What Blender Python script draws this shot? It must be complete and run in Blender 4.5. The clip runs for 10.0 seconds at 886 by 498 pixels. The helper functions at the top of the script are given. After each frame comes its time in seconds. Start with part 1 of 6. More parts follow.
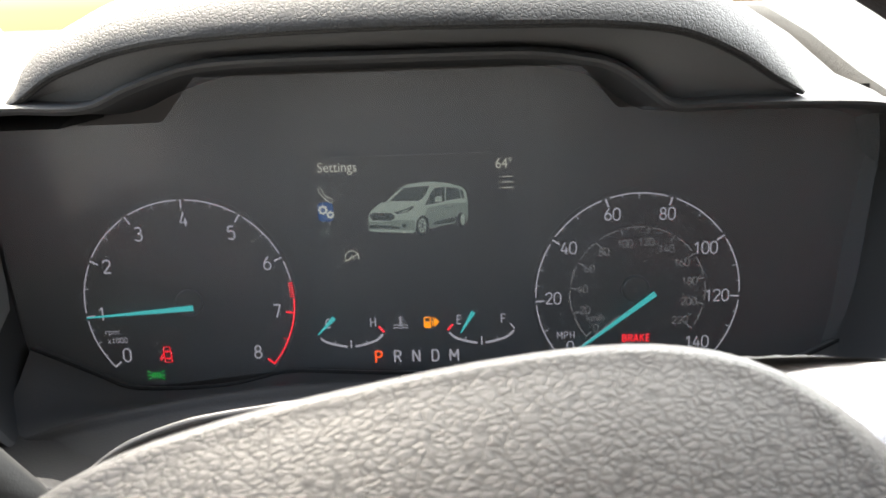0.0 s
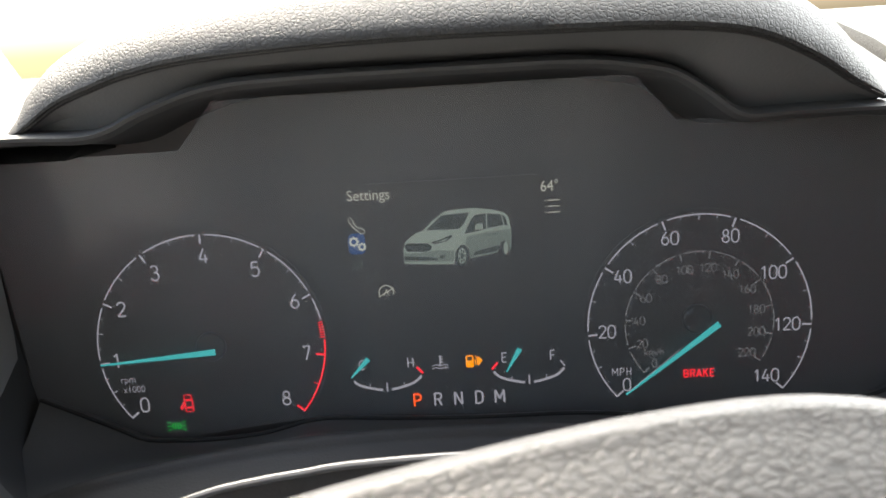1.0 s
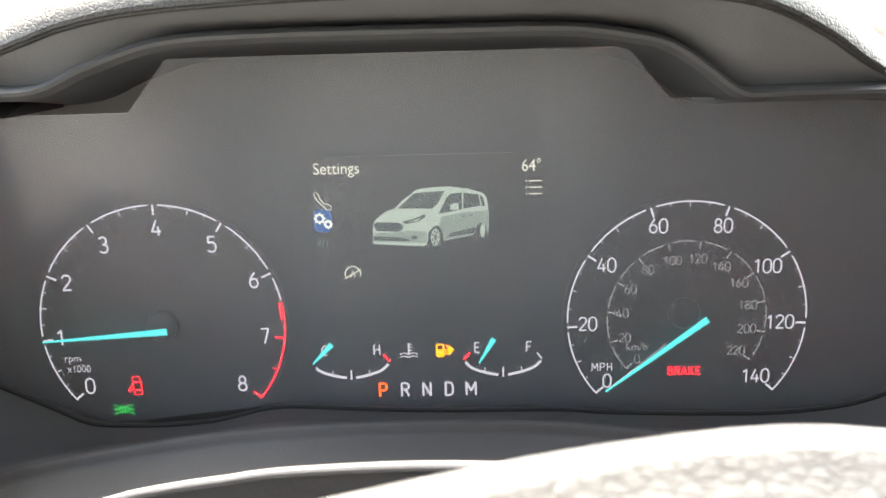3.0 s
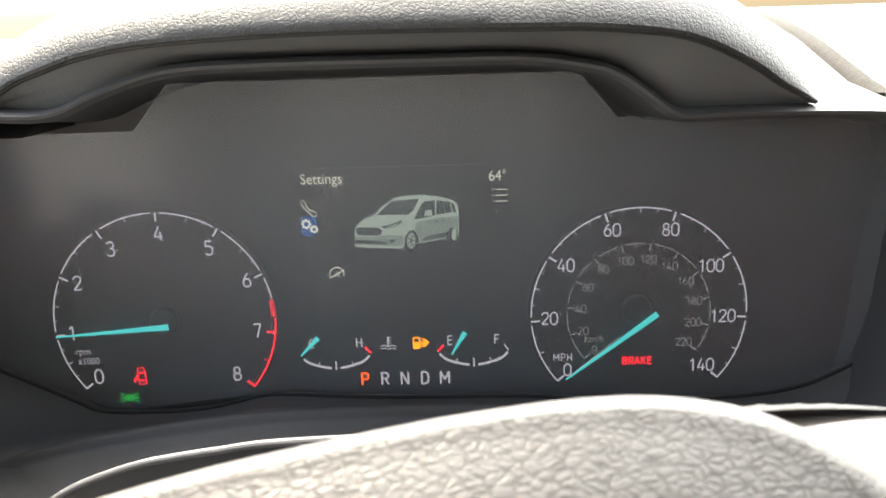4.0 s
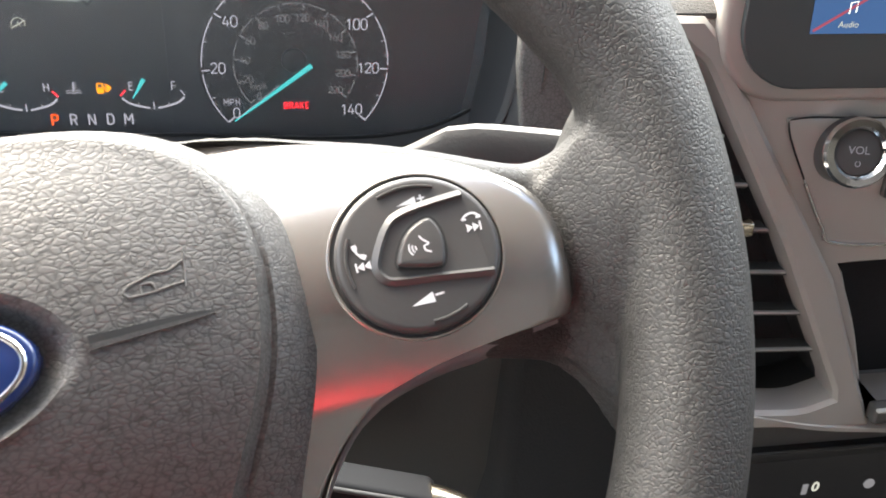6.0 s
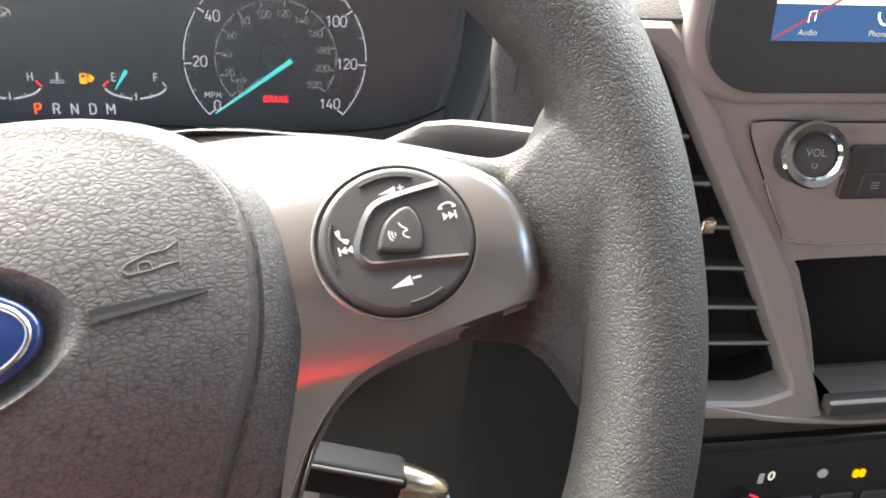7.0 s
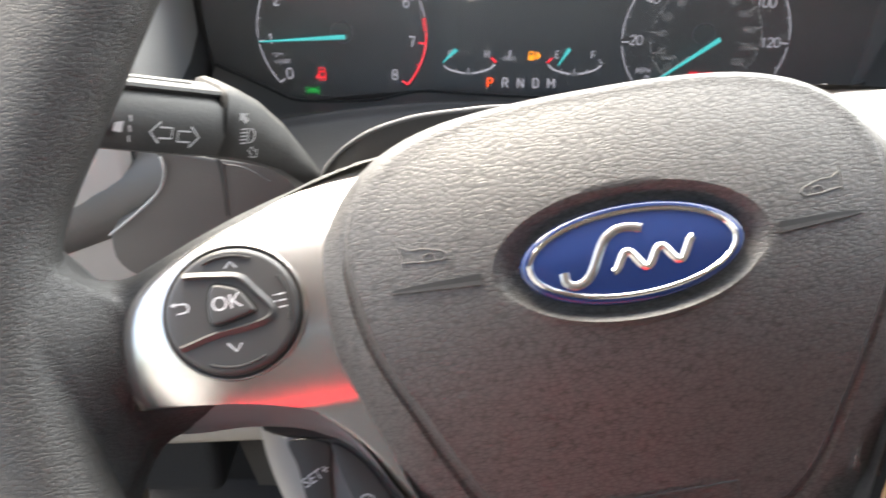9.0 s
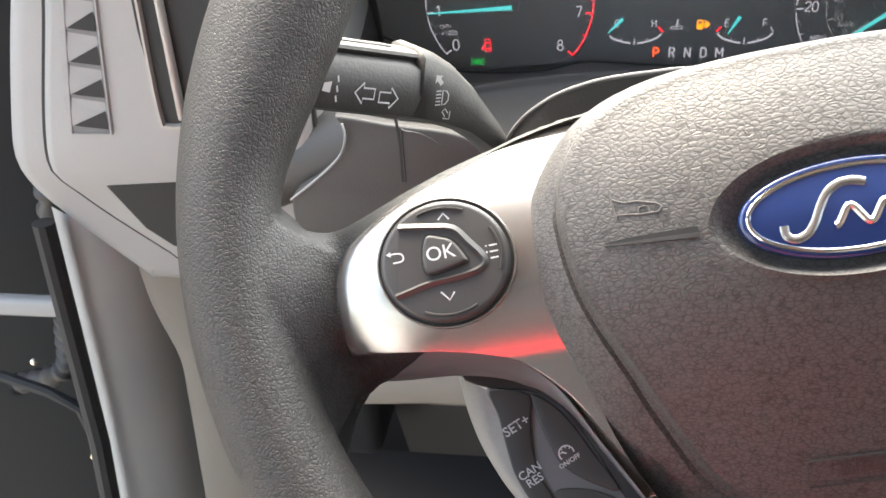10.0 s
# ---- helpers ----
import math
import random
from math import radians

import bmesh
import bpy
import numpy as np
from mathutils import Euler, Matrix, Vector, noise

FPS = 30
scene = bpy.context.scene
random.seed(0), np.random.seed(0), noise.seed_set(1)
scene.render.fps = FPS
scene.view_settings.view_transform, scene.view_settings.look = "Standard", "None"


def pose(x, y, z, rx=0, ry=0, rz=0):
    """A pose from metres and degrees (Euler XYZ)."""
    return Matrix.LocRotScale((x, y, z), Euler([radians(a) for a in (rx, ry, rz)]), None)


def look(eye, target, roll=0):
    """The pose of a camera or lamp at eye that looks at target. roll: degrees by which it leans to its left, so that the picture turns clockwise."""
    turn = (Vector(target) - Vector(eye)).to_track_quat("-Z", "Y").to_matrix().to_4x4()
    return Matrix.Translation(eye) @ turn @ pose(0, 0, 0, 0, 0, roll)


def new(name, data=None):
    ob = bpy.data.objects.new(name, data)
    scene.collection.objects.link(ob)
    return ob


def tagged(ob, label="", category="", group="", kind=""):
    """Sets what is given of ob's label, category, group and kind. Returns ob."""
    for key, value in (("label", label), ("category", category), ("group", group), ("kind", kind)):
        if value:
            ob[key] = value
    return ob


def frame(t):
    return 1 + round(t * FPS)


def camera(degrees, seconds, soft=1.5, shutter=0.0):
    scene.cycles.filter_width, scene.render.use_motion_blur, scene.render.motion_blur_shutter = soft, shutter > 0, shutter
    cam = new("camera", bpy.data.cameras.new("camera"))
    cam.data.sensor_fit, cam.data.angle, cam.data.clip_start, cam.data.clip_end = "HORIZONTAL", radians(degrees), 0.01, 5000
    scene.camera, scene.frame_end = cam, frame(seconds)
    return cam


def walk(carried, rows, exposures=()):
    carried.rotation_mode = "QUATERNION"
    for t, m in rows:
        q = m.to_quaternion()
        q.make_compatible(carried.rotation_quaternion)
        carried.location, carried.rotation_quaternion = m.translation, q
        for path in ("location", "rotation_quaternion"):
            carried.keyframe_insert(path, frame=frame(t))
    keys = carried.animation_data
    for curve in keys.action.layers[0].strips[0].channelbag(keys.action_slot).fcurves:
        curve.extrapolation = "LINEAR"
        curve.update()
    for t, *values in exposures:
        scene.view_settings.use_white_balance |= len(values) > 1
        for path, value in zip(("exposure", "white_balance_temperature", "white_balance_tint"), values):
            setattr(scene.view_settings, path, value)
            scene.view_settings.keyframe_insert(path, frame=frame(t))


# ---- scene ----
cam = camera(48.9, 10.0, shutter=0.2)
# a small phone lens focused on the instruments: near leather goes soft
cam.data.dof.use_dof, cam.data.dof.focus_distance, cam.data.dof.aperture_fstop = True, 0.31, 40.0
PATH = [
    (0, (0.007, 0.002, 0.1065), (-0.017, 1.932, -0.3934), -2),
    (0.3, (0.004, 0.013, 0.1065), (-0.045, 1.949, -0.376), -2.55),
    (0.5, (0.002, 0.02, 0.1065), (-0.048, 1.959, -0.354), -2.9),
    (1, (-0.003, 0.035, 0.098), (-0.06, 1.981, -0.3339), -3.7),
    (1.5, (0.002, 0.049, 0.0925), (-0.053, 1.987, -0.358), -3.4),
    (2, (-0.002, 0.064, 0.0885), (-0.046, 1.998, -0.3661), -2.4),
    (2.5, (0.001, 0.069, 0.088), (-0.038, 2.001, -0.3654), -1.8),
    (2.7, (0.001, 0.068, 0.089), (-0.036, 1.999, -0.3696), -1.6),
    (3.8, (0.012, 0.03, 0.101), (-0.028, 1.958, -0.3728), -2),
    (4, (0.012, 0.025, 0.104), (-0.017, 1.952, -0.3776), -1.8),
    (4.5, (0.031, 0.007, 0.108), (0.035, 1.909, -0.5005), -1.2),
    (4.8, (0.049, -0.003, 0.108), (0.107, 1.862, -0.614), -0.6),
    (5, (0.058, -0.008, 0.106), (0.169, 1.826, -0.684), -0.2),
    (5.3, (0.0706, -0.017, 0.1105), (0.3105, 1.757, -0.768), 0.6),
    (5.5, (0.075, -0.023, 0.112), (0.351, 1.722, -0.826), 1.1),
    (6, (0.073, -0.047, 0.131), (0.408, 1.67, -0.839), 2.9),
    (6.2, (0.073, -0.052, 0.134), (0.425, 1.662, -0.835), 3.4),
    (7.3, (0.065, -0.063, 0.137), (0.469, 1.637, -0.836), 5.1),
    (7.5, (0.062, -0.065, 0.138), (0.471, 1.633, -0.835), 5.4),
    (8, (0.057, -0.067, 0.138), (0.475, 1.634, -0.829), 5.9),
    (8.2, (0.037, -0.076, 0.139), (0.444, 1.621, -0.837), 6.0),
    (8.5, (0.01, -0.091, 0.143), (0.32, 1.621, -0.843), 4.8),
    (8.8, (-0.014, -0.096, 0.148), (0.041, 1.623, -0.871), 1.3),
    (9, (-0.035, -0.103, 0.141), (-0.102, 1.629, -0.856), -0.3),
    (9.5, (-0.057, -0.115, 0.14), (-0.317, 1.587, -0.878), -3.1),
    (10, (-0.058, -0.114, 0.137), (-0.367, 1.58, -0.879), -3.6),
]
EXPOSURES = [(t, stops, kelvin, 7) for t, stops, kelvin in ((0.0, 2.7, 7150), (1.0, 2.62, 7150), (1.5, 2.95, 7250), (2.0, 3.4, 7350), (2.7, 4.0, 7450), (3.8, 3.35, 7450), (4.3, 3.0, 7400), (5.0, 2.7, 7250), (6.0, 3.42, 7150), (7.3, 3.63, 7150), (8.5, 3.5, 7150), (9.2, 3.35, 7250), (10.0, 3.45, 7350))]
walk(cam, [(t, look(eye, target, roll)) for t, eye, target, roll in PATH], EXPOSURES)

from mathutils.geometry import tessellate_polygon

# ---- light ----
SUN_EL, SUN_AZ = 48.0, -38.0          # elevation; azimuth from straight ahead, to the left
world = bpy.data.worlds.new("world")
scene.world = world
world.use_nodes = True
wn, wl = world.node_tree.nodes, world.node_tree.links
sky = wn.new("ShaderNodeTexSky")
sky.sky_type, sky.sun_disc = "NISHITA", False
sky.sun_elevation, sky.sun_rotation = radians(SUN_EL), radians(SUN_AZ)
sky.air_density, sky.dust_density, sky.ozone_density = 1.0, 4.0, 1.0
wl.new(sky.outputs[0], wn["Background"].inputs[0])
wn["Background"].inputs[1].default_value = 0.12
sun = new("sun", bpy.data.lights.new("sun", "SUN"))
sun.data.energy, sun.data.angle, sun.data.color = 1.3, radians(40), (1.0, 0.96, 0.9)
sun_from = Vector((math.sin(radians(SUN_AZ)) * math.cos(radians(SUN_EL)), math.cos(radians(SUN_AZ)) * math.cos(radians(SUN_EL)), math.sin(radians(SUN_EL))))
sun.matrix_world = look(sun_from * 20, (0, 0, 0))
# the bright hazy sky in the windscreen's opening
pane = new("windscreen_light", bpy.data.lights.new("windscreen_light", "AREA"))
pane.data.shape, pane.data.size, pane.data.size_y = "RECTANGLE", 1.66, 1.0
pane.data.energy, pane.data.color = 8.5, (0.94, 0.97, 1.0)
pane.matrix_world = look((0.37, 0.66, 0.33), (0.37, 0.31, -0.13))


# ---- materials ----
def surface(name, base, rough=0.5, metal=0.0, grain=0.0, grain_scale=900.0, vary=0.12, coat=0.0, spec=0.5):
    """A plain plastic or metal: colour and gloss that vary at two scales, fine relief."""
    m = bpy.data.materials.new(name)
    m.use_nodes = True
    n, l = m.node_tree.nodes, m.node_tree.links
    b = n["Principled BSDF"]
    b.inputs["Metallic"].default_value = metal
    b.inputs["Coat Weight"].default_value = coat
    b.inputs["Coat Roughness"].default_value = 0.05
    b.inputs["Specular IOR Level"].default_value = spec
    co = n.new("ShaderNodeTexCoord")
    big, small = n.new("ShaderNodeTexNoise"), n.new("ShaderNodeTexNoise")
    big.inputs["Scale"].default_value, big.inputs["Detail"].default_value = 14.0, 4.0
    small.inputs["Scale"].default_value, small.inputs["Detail"].default_value = grain_scale, 2.0
    for t in (big, small):
        l.new(co.outputs["Object"], t.inputs["Vector"])
    mix = n.new("ShaderNodeMix")
    mix.data_type = "RGBA"
    mix.inputs["A"].default_value = (*[c * (1 - vary) for c in base], 1)
    mix.inputs["B"].default_value = (*[min(1, c * (1 + vary)) for c in base], 1)
    l.new(big.outputs["Fac"], mix.inputs["Factor"])
    l.new(mix.outputs["Result"], b.inputs["Base Color"])
    rr = n.new("ShaderNodeMapRange")
    rr.inputs["To Min"].default_value, rr.inputs["To Max"].default_value = max(0.02, rough - 0.07), min(1, rough + 0.07)
    l.new(big.outputs["Fac"], rr.inputs["Value"])
    l.new(rr.outputs["Result"], b.inputs["Roughness"])
    if grain:
        bump = n.new("ShaderNodeBump")
        bump.inputs["Strength"].default_value, bump.inputs["Distance"].default_value = grain, 0.0004
        l.new(small.outputs["Fac"], bump.inputs["Height"])
        l.new(bump.outputs["Normal"], b.inputs["Normal"])
    return m


def leather(name, base, rough=0.5, cell=420.0, deep=0.9, stretch=(1, 1, 1), crease=0.17, crease_shade=0.6):
    """Grained leather skin: flat pebbles of uneven size parted by thin creases, deep here and faint there."""
    m = surface(name, base, rough, vary=0.1)
    n, l = m.node_tree.nodes, m.node_tree.links
    b = n["Principled BSDF"]
    co, mp = n.new("ShaderNodeTexCoord"), n.new("ShaderNodeMapping")
    mp.inputs["Scale"].default_value = stretch
    l.new(co.outputs["Object"], mp.inputs["Vector"])
    wob = n.new("ShaderNodeTexNoise")
    wob.inputs["Scale"].default_value, wob.inputs["Detail"].default_value = cell * 0.5, 2.0
    l.new(mp.outputs["Vector"], wob.inputs["Vector"])
    off = n.new("ShaderNodeVectorMath")
    off.operation = "MULTIPLY_ADD"
    off.inputs[1].default_value = (1.0 / cell,) * 3
    l.new(wob.outputs["Color"], off.inputs[0])
    l.new(mp.outputs["Vector"], off.inputs[2])
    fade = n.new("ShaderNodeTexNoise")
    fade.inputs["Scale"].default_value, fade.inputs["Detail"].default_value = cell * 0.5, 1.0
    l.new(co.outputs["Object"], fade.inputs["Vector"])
    cuts, shades = [], []
    for scale, reach, lo, hi in ((cell, 0.40, 0.5, 1.0), (cell * 1.9, 0.30, 0.0, 0.45)):
        vor = n.new("ShaderNodeTexVoronoi")
        vor.feature = "DISTANCE_TO_EDGE"
        vor.inputs["Scale"].default_value = scale
        l.new(off.outputs[0], vor.inputs["Vector"])
        span = n.new("ShaderNodeMapRange")
        span.inputs["From Min"].default_value, span.inputs["From Max"].default_value = 0.35, 0.65
        span.inputs["To Min"].default_value, span.inputs["To Max"].default_value = lo, hi
        l.new(fade.outputs["Fac"], span.inputs["Value"])
        for far, kept in ((reach, cuts), (crease, shades)):
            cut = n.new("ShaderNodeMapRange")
            cut.interpolation_type = "SMOOTHSTEP" if kept is shades else "LINEAR"
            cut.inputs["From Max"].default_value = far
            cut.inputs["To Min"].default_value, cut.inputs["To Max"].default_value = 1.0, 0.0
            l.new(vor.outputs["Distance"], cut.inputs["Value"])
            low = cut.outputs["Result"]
            if kept is cuts:
                # a domed pebble: steep at the crease, flat on top
                dome_up = n.new("ShaderNodeMath")
                dome_up.operation = "POWER"
                dome_up.inputs[1].default_value = 2.2
                l.new(low, dome_up.inputs[0])
                low = dome_up.outputs[0]
            mul = n.new("ShaderNodeMath")
            mul.operation = "MULTIPLY"
            l.new(low, mul.inputs[0])
            l.new(span.outputs["Result"], mul.inputs[1])
            kept.append(mul.outputs[0])
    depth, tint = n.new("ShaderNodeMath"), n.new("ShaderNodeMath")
    for node, kept in ((depth, cuts), (tint, shades)):
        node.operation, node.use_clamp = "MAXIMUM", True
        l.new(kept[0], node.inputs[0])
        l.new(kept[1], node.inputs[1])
    bump = n.new("ShaderNodeBump")
    bump.invert = True
    bump.inputs["Strength"].default_value, bump.inputs["Distance"].default_value = deep, 0.00035
    l.new(depth.outputs[0], bump.inputs["Height"])
    l.new(bump.outputs["Normal"], b.inputs["Normal"])
    # creases darkened in the base colour, as the shade inside the grain
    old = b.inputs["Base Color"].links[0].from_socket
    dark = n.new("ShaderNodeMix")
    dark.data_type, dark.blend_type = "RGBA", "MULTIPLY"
    dark.inputs["B"].default_value = (crease_shade, crease_shade * 0.985, crease_shade * 0.97, 1)
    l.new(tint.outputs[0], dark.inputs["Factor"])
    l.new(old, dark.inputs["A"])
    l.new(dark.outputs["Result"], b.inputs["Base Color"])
    return m


def glow(name, colour, strength):
    m = bpy.data.materials.new(name)
    m.use_nodes = True
    b = m.node_tree.nodes["Principled BSDF"]
    b.inputs["Base Color"].default_value = (*[c * 0.1 for c in colour], 1)
    b.inputs["Emission Color"].default_value = (*colour, 1)
    b.inputs["Emission Strength"].default_value = strength
    b.inputs["Roughness"].default_value = 0.6
    return m


def glass(name, tint=(1, 1, 1), rough=0.0):
    m = bpy.data.materials.new(name)
    m.use_nodes = True
    b = m.node_tree.nodes["Principled BSDF"]
    b.inputs["Base Color"].default_value = (*tint, 1)
    b.inputs["Transmission Weight"].default_value = 1.0
    b.inputs["Roughness"].default_value = rough
    b.inputs["IOR"].default_value = 1.45
    return m


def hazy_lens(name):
    """Clear plastic with a pale veil mixed in to stand in for glare haze."""
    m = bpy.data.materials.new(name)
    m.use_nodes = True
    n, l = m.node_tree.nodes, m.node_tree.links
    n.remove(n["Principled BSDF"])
    clear, veil, gloss = n.new("ShaderNodeBsdfTransparent"), n.new("ShaderNodeBsdfDiffuse"), n.new("ShaderNodeBsdfGlossy")
    veil.inputs["Color"].default_value = (0.72, 0.76, 0.80, 1)
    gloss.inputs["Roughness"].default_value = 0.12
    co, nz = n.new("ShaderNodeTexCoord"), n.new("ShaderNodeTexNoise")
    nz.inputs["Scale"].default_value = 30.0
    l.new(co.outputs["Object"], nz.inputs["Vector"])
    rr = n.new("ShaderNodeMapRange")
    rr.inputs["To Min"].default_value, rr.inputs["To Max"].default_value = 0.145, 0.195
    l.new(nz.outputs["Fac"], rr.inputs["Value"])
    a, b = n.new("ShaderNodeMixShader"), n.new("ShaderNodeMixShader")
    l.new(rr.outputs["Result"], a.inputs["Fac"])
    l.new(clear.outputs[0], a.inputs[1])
    l.new(veil.outputs[0], a.inputs[2])
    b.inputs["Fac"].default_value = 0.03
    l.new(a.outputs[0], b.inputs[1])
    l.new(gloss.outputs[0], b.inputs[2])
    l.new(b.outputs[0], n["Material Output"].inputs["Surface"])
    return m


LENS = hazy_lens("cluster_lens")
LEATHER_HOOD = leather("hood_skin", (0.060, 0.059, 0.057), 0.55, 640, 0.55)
LEATHER_WHEEL = leather("wheel_leather", (0.033, 0.0325, 0.0316), 0.57, 900, 0.45, stretch=(0.9, 0.9, 0.9), crease=0.18, crease_shade=0.38)
LEATHER_COVER = leather("cover_skin", (0.094, 0.090, 0.087), 0.48, 860, 0.38, stretch=(0.58, 1.0, 1.0), crease=0.18, crease_shade=0.40)
# one dash skin twice: darkened for the lit top, paler for the shaded pad
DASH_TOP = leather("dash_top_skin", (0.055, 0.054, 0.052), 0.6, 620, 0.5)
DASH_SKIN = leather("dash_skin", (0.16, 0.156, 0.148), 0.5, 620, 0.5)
BEZEL = surface("bezel_plastic", (0.085, 0.084, 0.083), 0.55, grain=0.15)
WELL = surface("well_plastic", (0.06, 0.06, 0.061), 0.7)
# liner grey lifted above black plastic, standing in for haze
LINER = surface("liner_plastic", (0.19, 0.189, 0.189), 0.6, grain=0.3)
FACE = surface("gauge_face", (0.045, 0.043, 0.042), 0.4)
SCREEN_FACE = surface("screen_face", (0.048, 0.045, 0.042), 0.35)
STALK = surface("stalk_plastic", (0.05, 0.049, 0.048), 0.6, grain=0.3)
SHROUD = surface("shroud_plastic", (0.055, 0.052, 0.05), 0.55, grain=0.35)
HORN = surface("horn_mark_plastic", (0.13, 0.125, 0.12), 0.35, vary=0.05)
BUTTON = surface("button_plastic", (0.055, 0.053, 0.052), 0.36, grain=0.1)
# base colour greyed to imitate haze reflected in the glass
SCREEN_GLASS = surface("screen_glass", (0.06, 0.068, 0.07), 0.3)
GLOSS = surface("gloss_black", (0.012, 0.012, 0.013), 0.1, coat=0.5)
SATIN = surface("satin_silver", (0.58, 0.555, 0.53), 0.24, metal=0.9, grain=0.08, grain_scale=2500, vary=0.03)
SILVER = surface("silver_paint", (0.40, 0.37, 0.34), 0.45, metal=0.35, vary=0.04)
GREY = surface("grey_plastic", (0.34, 0.336, 0.325), 0.5, grain=0.3)
CHROME = surface("chrome", (0.8, 0.79, 0.77), 0.12, metal=1.0, vary=0.03)
BRASS = surface("worn_nickel", (0.72, 0.64, 0.5), 0.22, metal=1.0)
TAG = surface("leather_tag", (0.45, 0.3, 0.18), 0.6)
BLUE = surface("blue_enamel", (0.010, 0.027, 0.11), 0.18, coat=1.0)
INK = surface("white_ink", (0.55, 0.55, 0.56), 0.5, vary=0.05)
DIM_INK = surface("grey_ink", (0.3, 0.3, 0.31), 0.5)
RETURN = surface("return_plastic", (0.16, 0.16, 0.165), 0.38, vary=0.06)
DOOR_BLACK = surface("door_black", (0.012, 0.014, 0.015), 0.6, grain=0.4)
KEY_BLACK = surface("key_plastic", (0.012, 0.012, 0.013), 0.5, spec=0.15)
RUBBER = surface("black_rubber", (0.02, 0.02, 0.02), 0.7)
TRIM_CLOTH = surface("beige_trim", (0.26, 0.23, 0.195), 0.8, grain=0.5)
HEADLINER = surface("headliner_cloth", (0.20, 0.19, 0.178), 0.95, grain=0.6)
PALE = surface("pale_panel", (0.09, 0.087, 0.084), 0.6, grain=0.2)
SEAT = surface("seat_cloth", (0.05, 0.05, 0.052), 0.9, grain=0.8)
RED_CLOTH = surface("red_cloth", (0.62, 0.02, 0.035), 0.85, grain=0.6)
ASPHALT = surface("pale_concrete", (0.30, 0.295, 0.285), 0.9, grain=0.8, grain_scale=200)
CARPET = surface("carpet", (0.014, 0.014, 0.015), 0.95, grain=0.9)
WHITE_G = glow("gauge_white", (0.58, 0.58, 0.72), 0.085)
DIM_G = glow("gauge_dim", (0.5, 0.5, 0.56), 0.045)
CYAN_G = glow("needle_cyan", (0.05, 0.60, 0.66), 0.12)
RED_G = glow("lamp_red", (1.0, 0.02, 0.04), 0.21)
ORANGE_G = glow("lamp_orange", (1.0, 0.32, 0.0), 0.2)
PARK_G = glow("lamp_park", (1.0, 0.10, 0.01), 0.2)
GREEN_G = glow("lamp_green", (0.0, 0.6, 0.08), 0.2)
TFT_G = glow("screen_text", (0.72, 0.74, 0.68), 0.09)
TFT_BLUE = glow("screen_blue", (0.02, 0.09, 0.3), 0.09)
VAN_G = glow("screen_van", (0.42, 0.52, 0.48), 0.07)
VAN_MID = glow("screen_van_shade", (0.28, 0.36, 0.335), 0.06)
VAN_DARK = glow("screen_van_dark", (0.07, 0.09, 0.09), 0.06)
NAV_MAP = glow("map_white", (0.62, 0.68, 0.66), 0.28)
NAV_BLUE = glow("map_blue", (0.05, 0.13, 0.33), 0.10)
NAV_RED = glow("map_route", (0.4, 0.08, 0.14), 0.10)


# ---- building helpers ----
def thing(name, label, category, m=None, group="", kind=""):
    ob = new(name)
    ob.empty_display_size = 0.02
    if m is not None:
        ob.matrix_world = m
    return tagged(ob, label, category, group, kind)


def finish(bm, name, material, smooth=35):
    bmesh.ops.recalc_face_normals(bm, faces=bm.faces)
    me = bpy.data.meshes.new(name)
    bm.to_mesh(me)
    bm.free()
    me.materials.append(material)
    if smooth:
        me.shade_smooth()
        me.set_sharp_from_angle(angle=radians(smooth))
    return me


def part(name, bm, material, parent, label="", smooth=35, m=None):
    me = bm if isinstance(bm, bpy.types.Mesh) else finish(bm, name, material, smooth)
    ob = new(name, me)
    ob.parent = parent
    if m is not None:
        ob.matrix_basis = m
    return tagged(ob, label)


def single(name, bm, material, label, category, m=None, kind="", group="", smooth=35):
    ob = new(name, finish(bm, name, material, smooth))
    if m is not None:
        ob.matrix_world = m
    return tagged(ob, label, category, group, kind)


def spline(pts, per=6, closed=True):
    """A Catmull-Rom curve through points of any dimension."""
    p = [np.array(q, float) for q in pts]
    n, out = len(p), []
    for i in range(n if closed else n - 1):
        a, b, c, d = (p[(i + k) % n] if closed else p[min(max(i + k, 0), n - 1)] for k in (-1, 0, 1, 2))
        for k in range(per):
            t = k / per
            out.append(0.5 * (2 * b + (c - a) * t + (2 * a - 5 * b + 4 * c - d) * t * t + (3 * b - a - 3 * c + d) * t ** 3))
    if not closed:
        out.append(p[-1])
    return [tuple(q) for q in out]


def resample(pts, n, closed=False):
    """n points evenly spread along a polyline."""
    p = np.array(list(pts) + ([pts[0]] if closed else []), float)
    s = np.concatenate(([0], np.cumsum(np.linalg.norm(np.diff(p, axis=0), axis=1))))
    at = np.linspace(0, s[-1], n + 1)[:-1] if closed else np.linspace(0, s[-1], n)
    return [tuple(np.interp(a, s, p[:, k]) for k in range(p.shape[1])) for a in at]


def fill(bm, ring):
    """Close a ring of vertices, which may be hollow-sided or not quite flat."""
    if len(ring) <= 4:
        bm.faces.new(ring)
        return
    p = np.array([v.co for v in ring])
    q = np.roll(p, -1, 0)
    nrm = np.abs(np.cross(p, q).sum(0) - np.cross(p.mean(0), q - p).sum(0))
    keep = [k for k in range(3) if k != int(np.argmax(nrm))]
    for tri in tessellate_polygon([[Vector((c[keep[0]], c[keep[1]], 0)) for c in p]]):
        if len(set(tri)) == 3:
            try:
                bm.faces.new([ring[k] for k in tri])
            except ValueError:
                pass


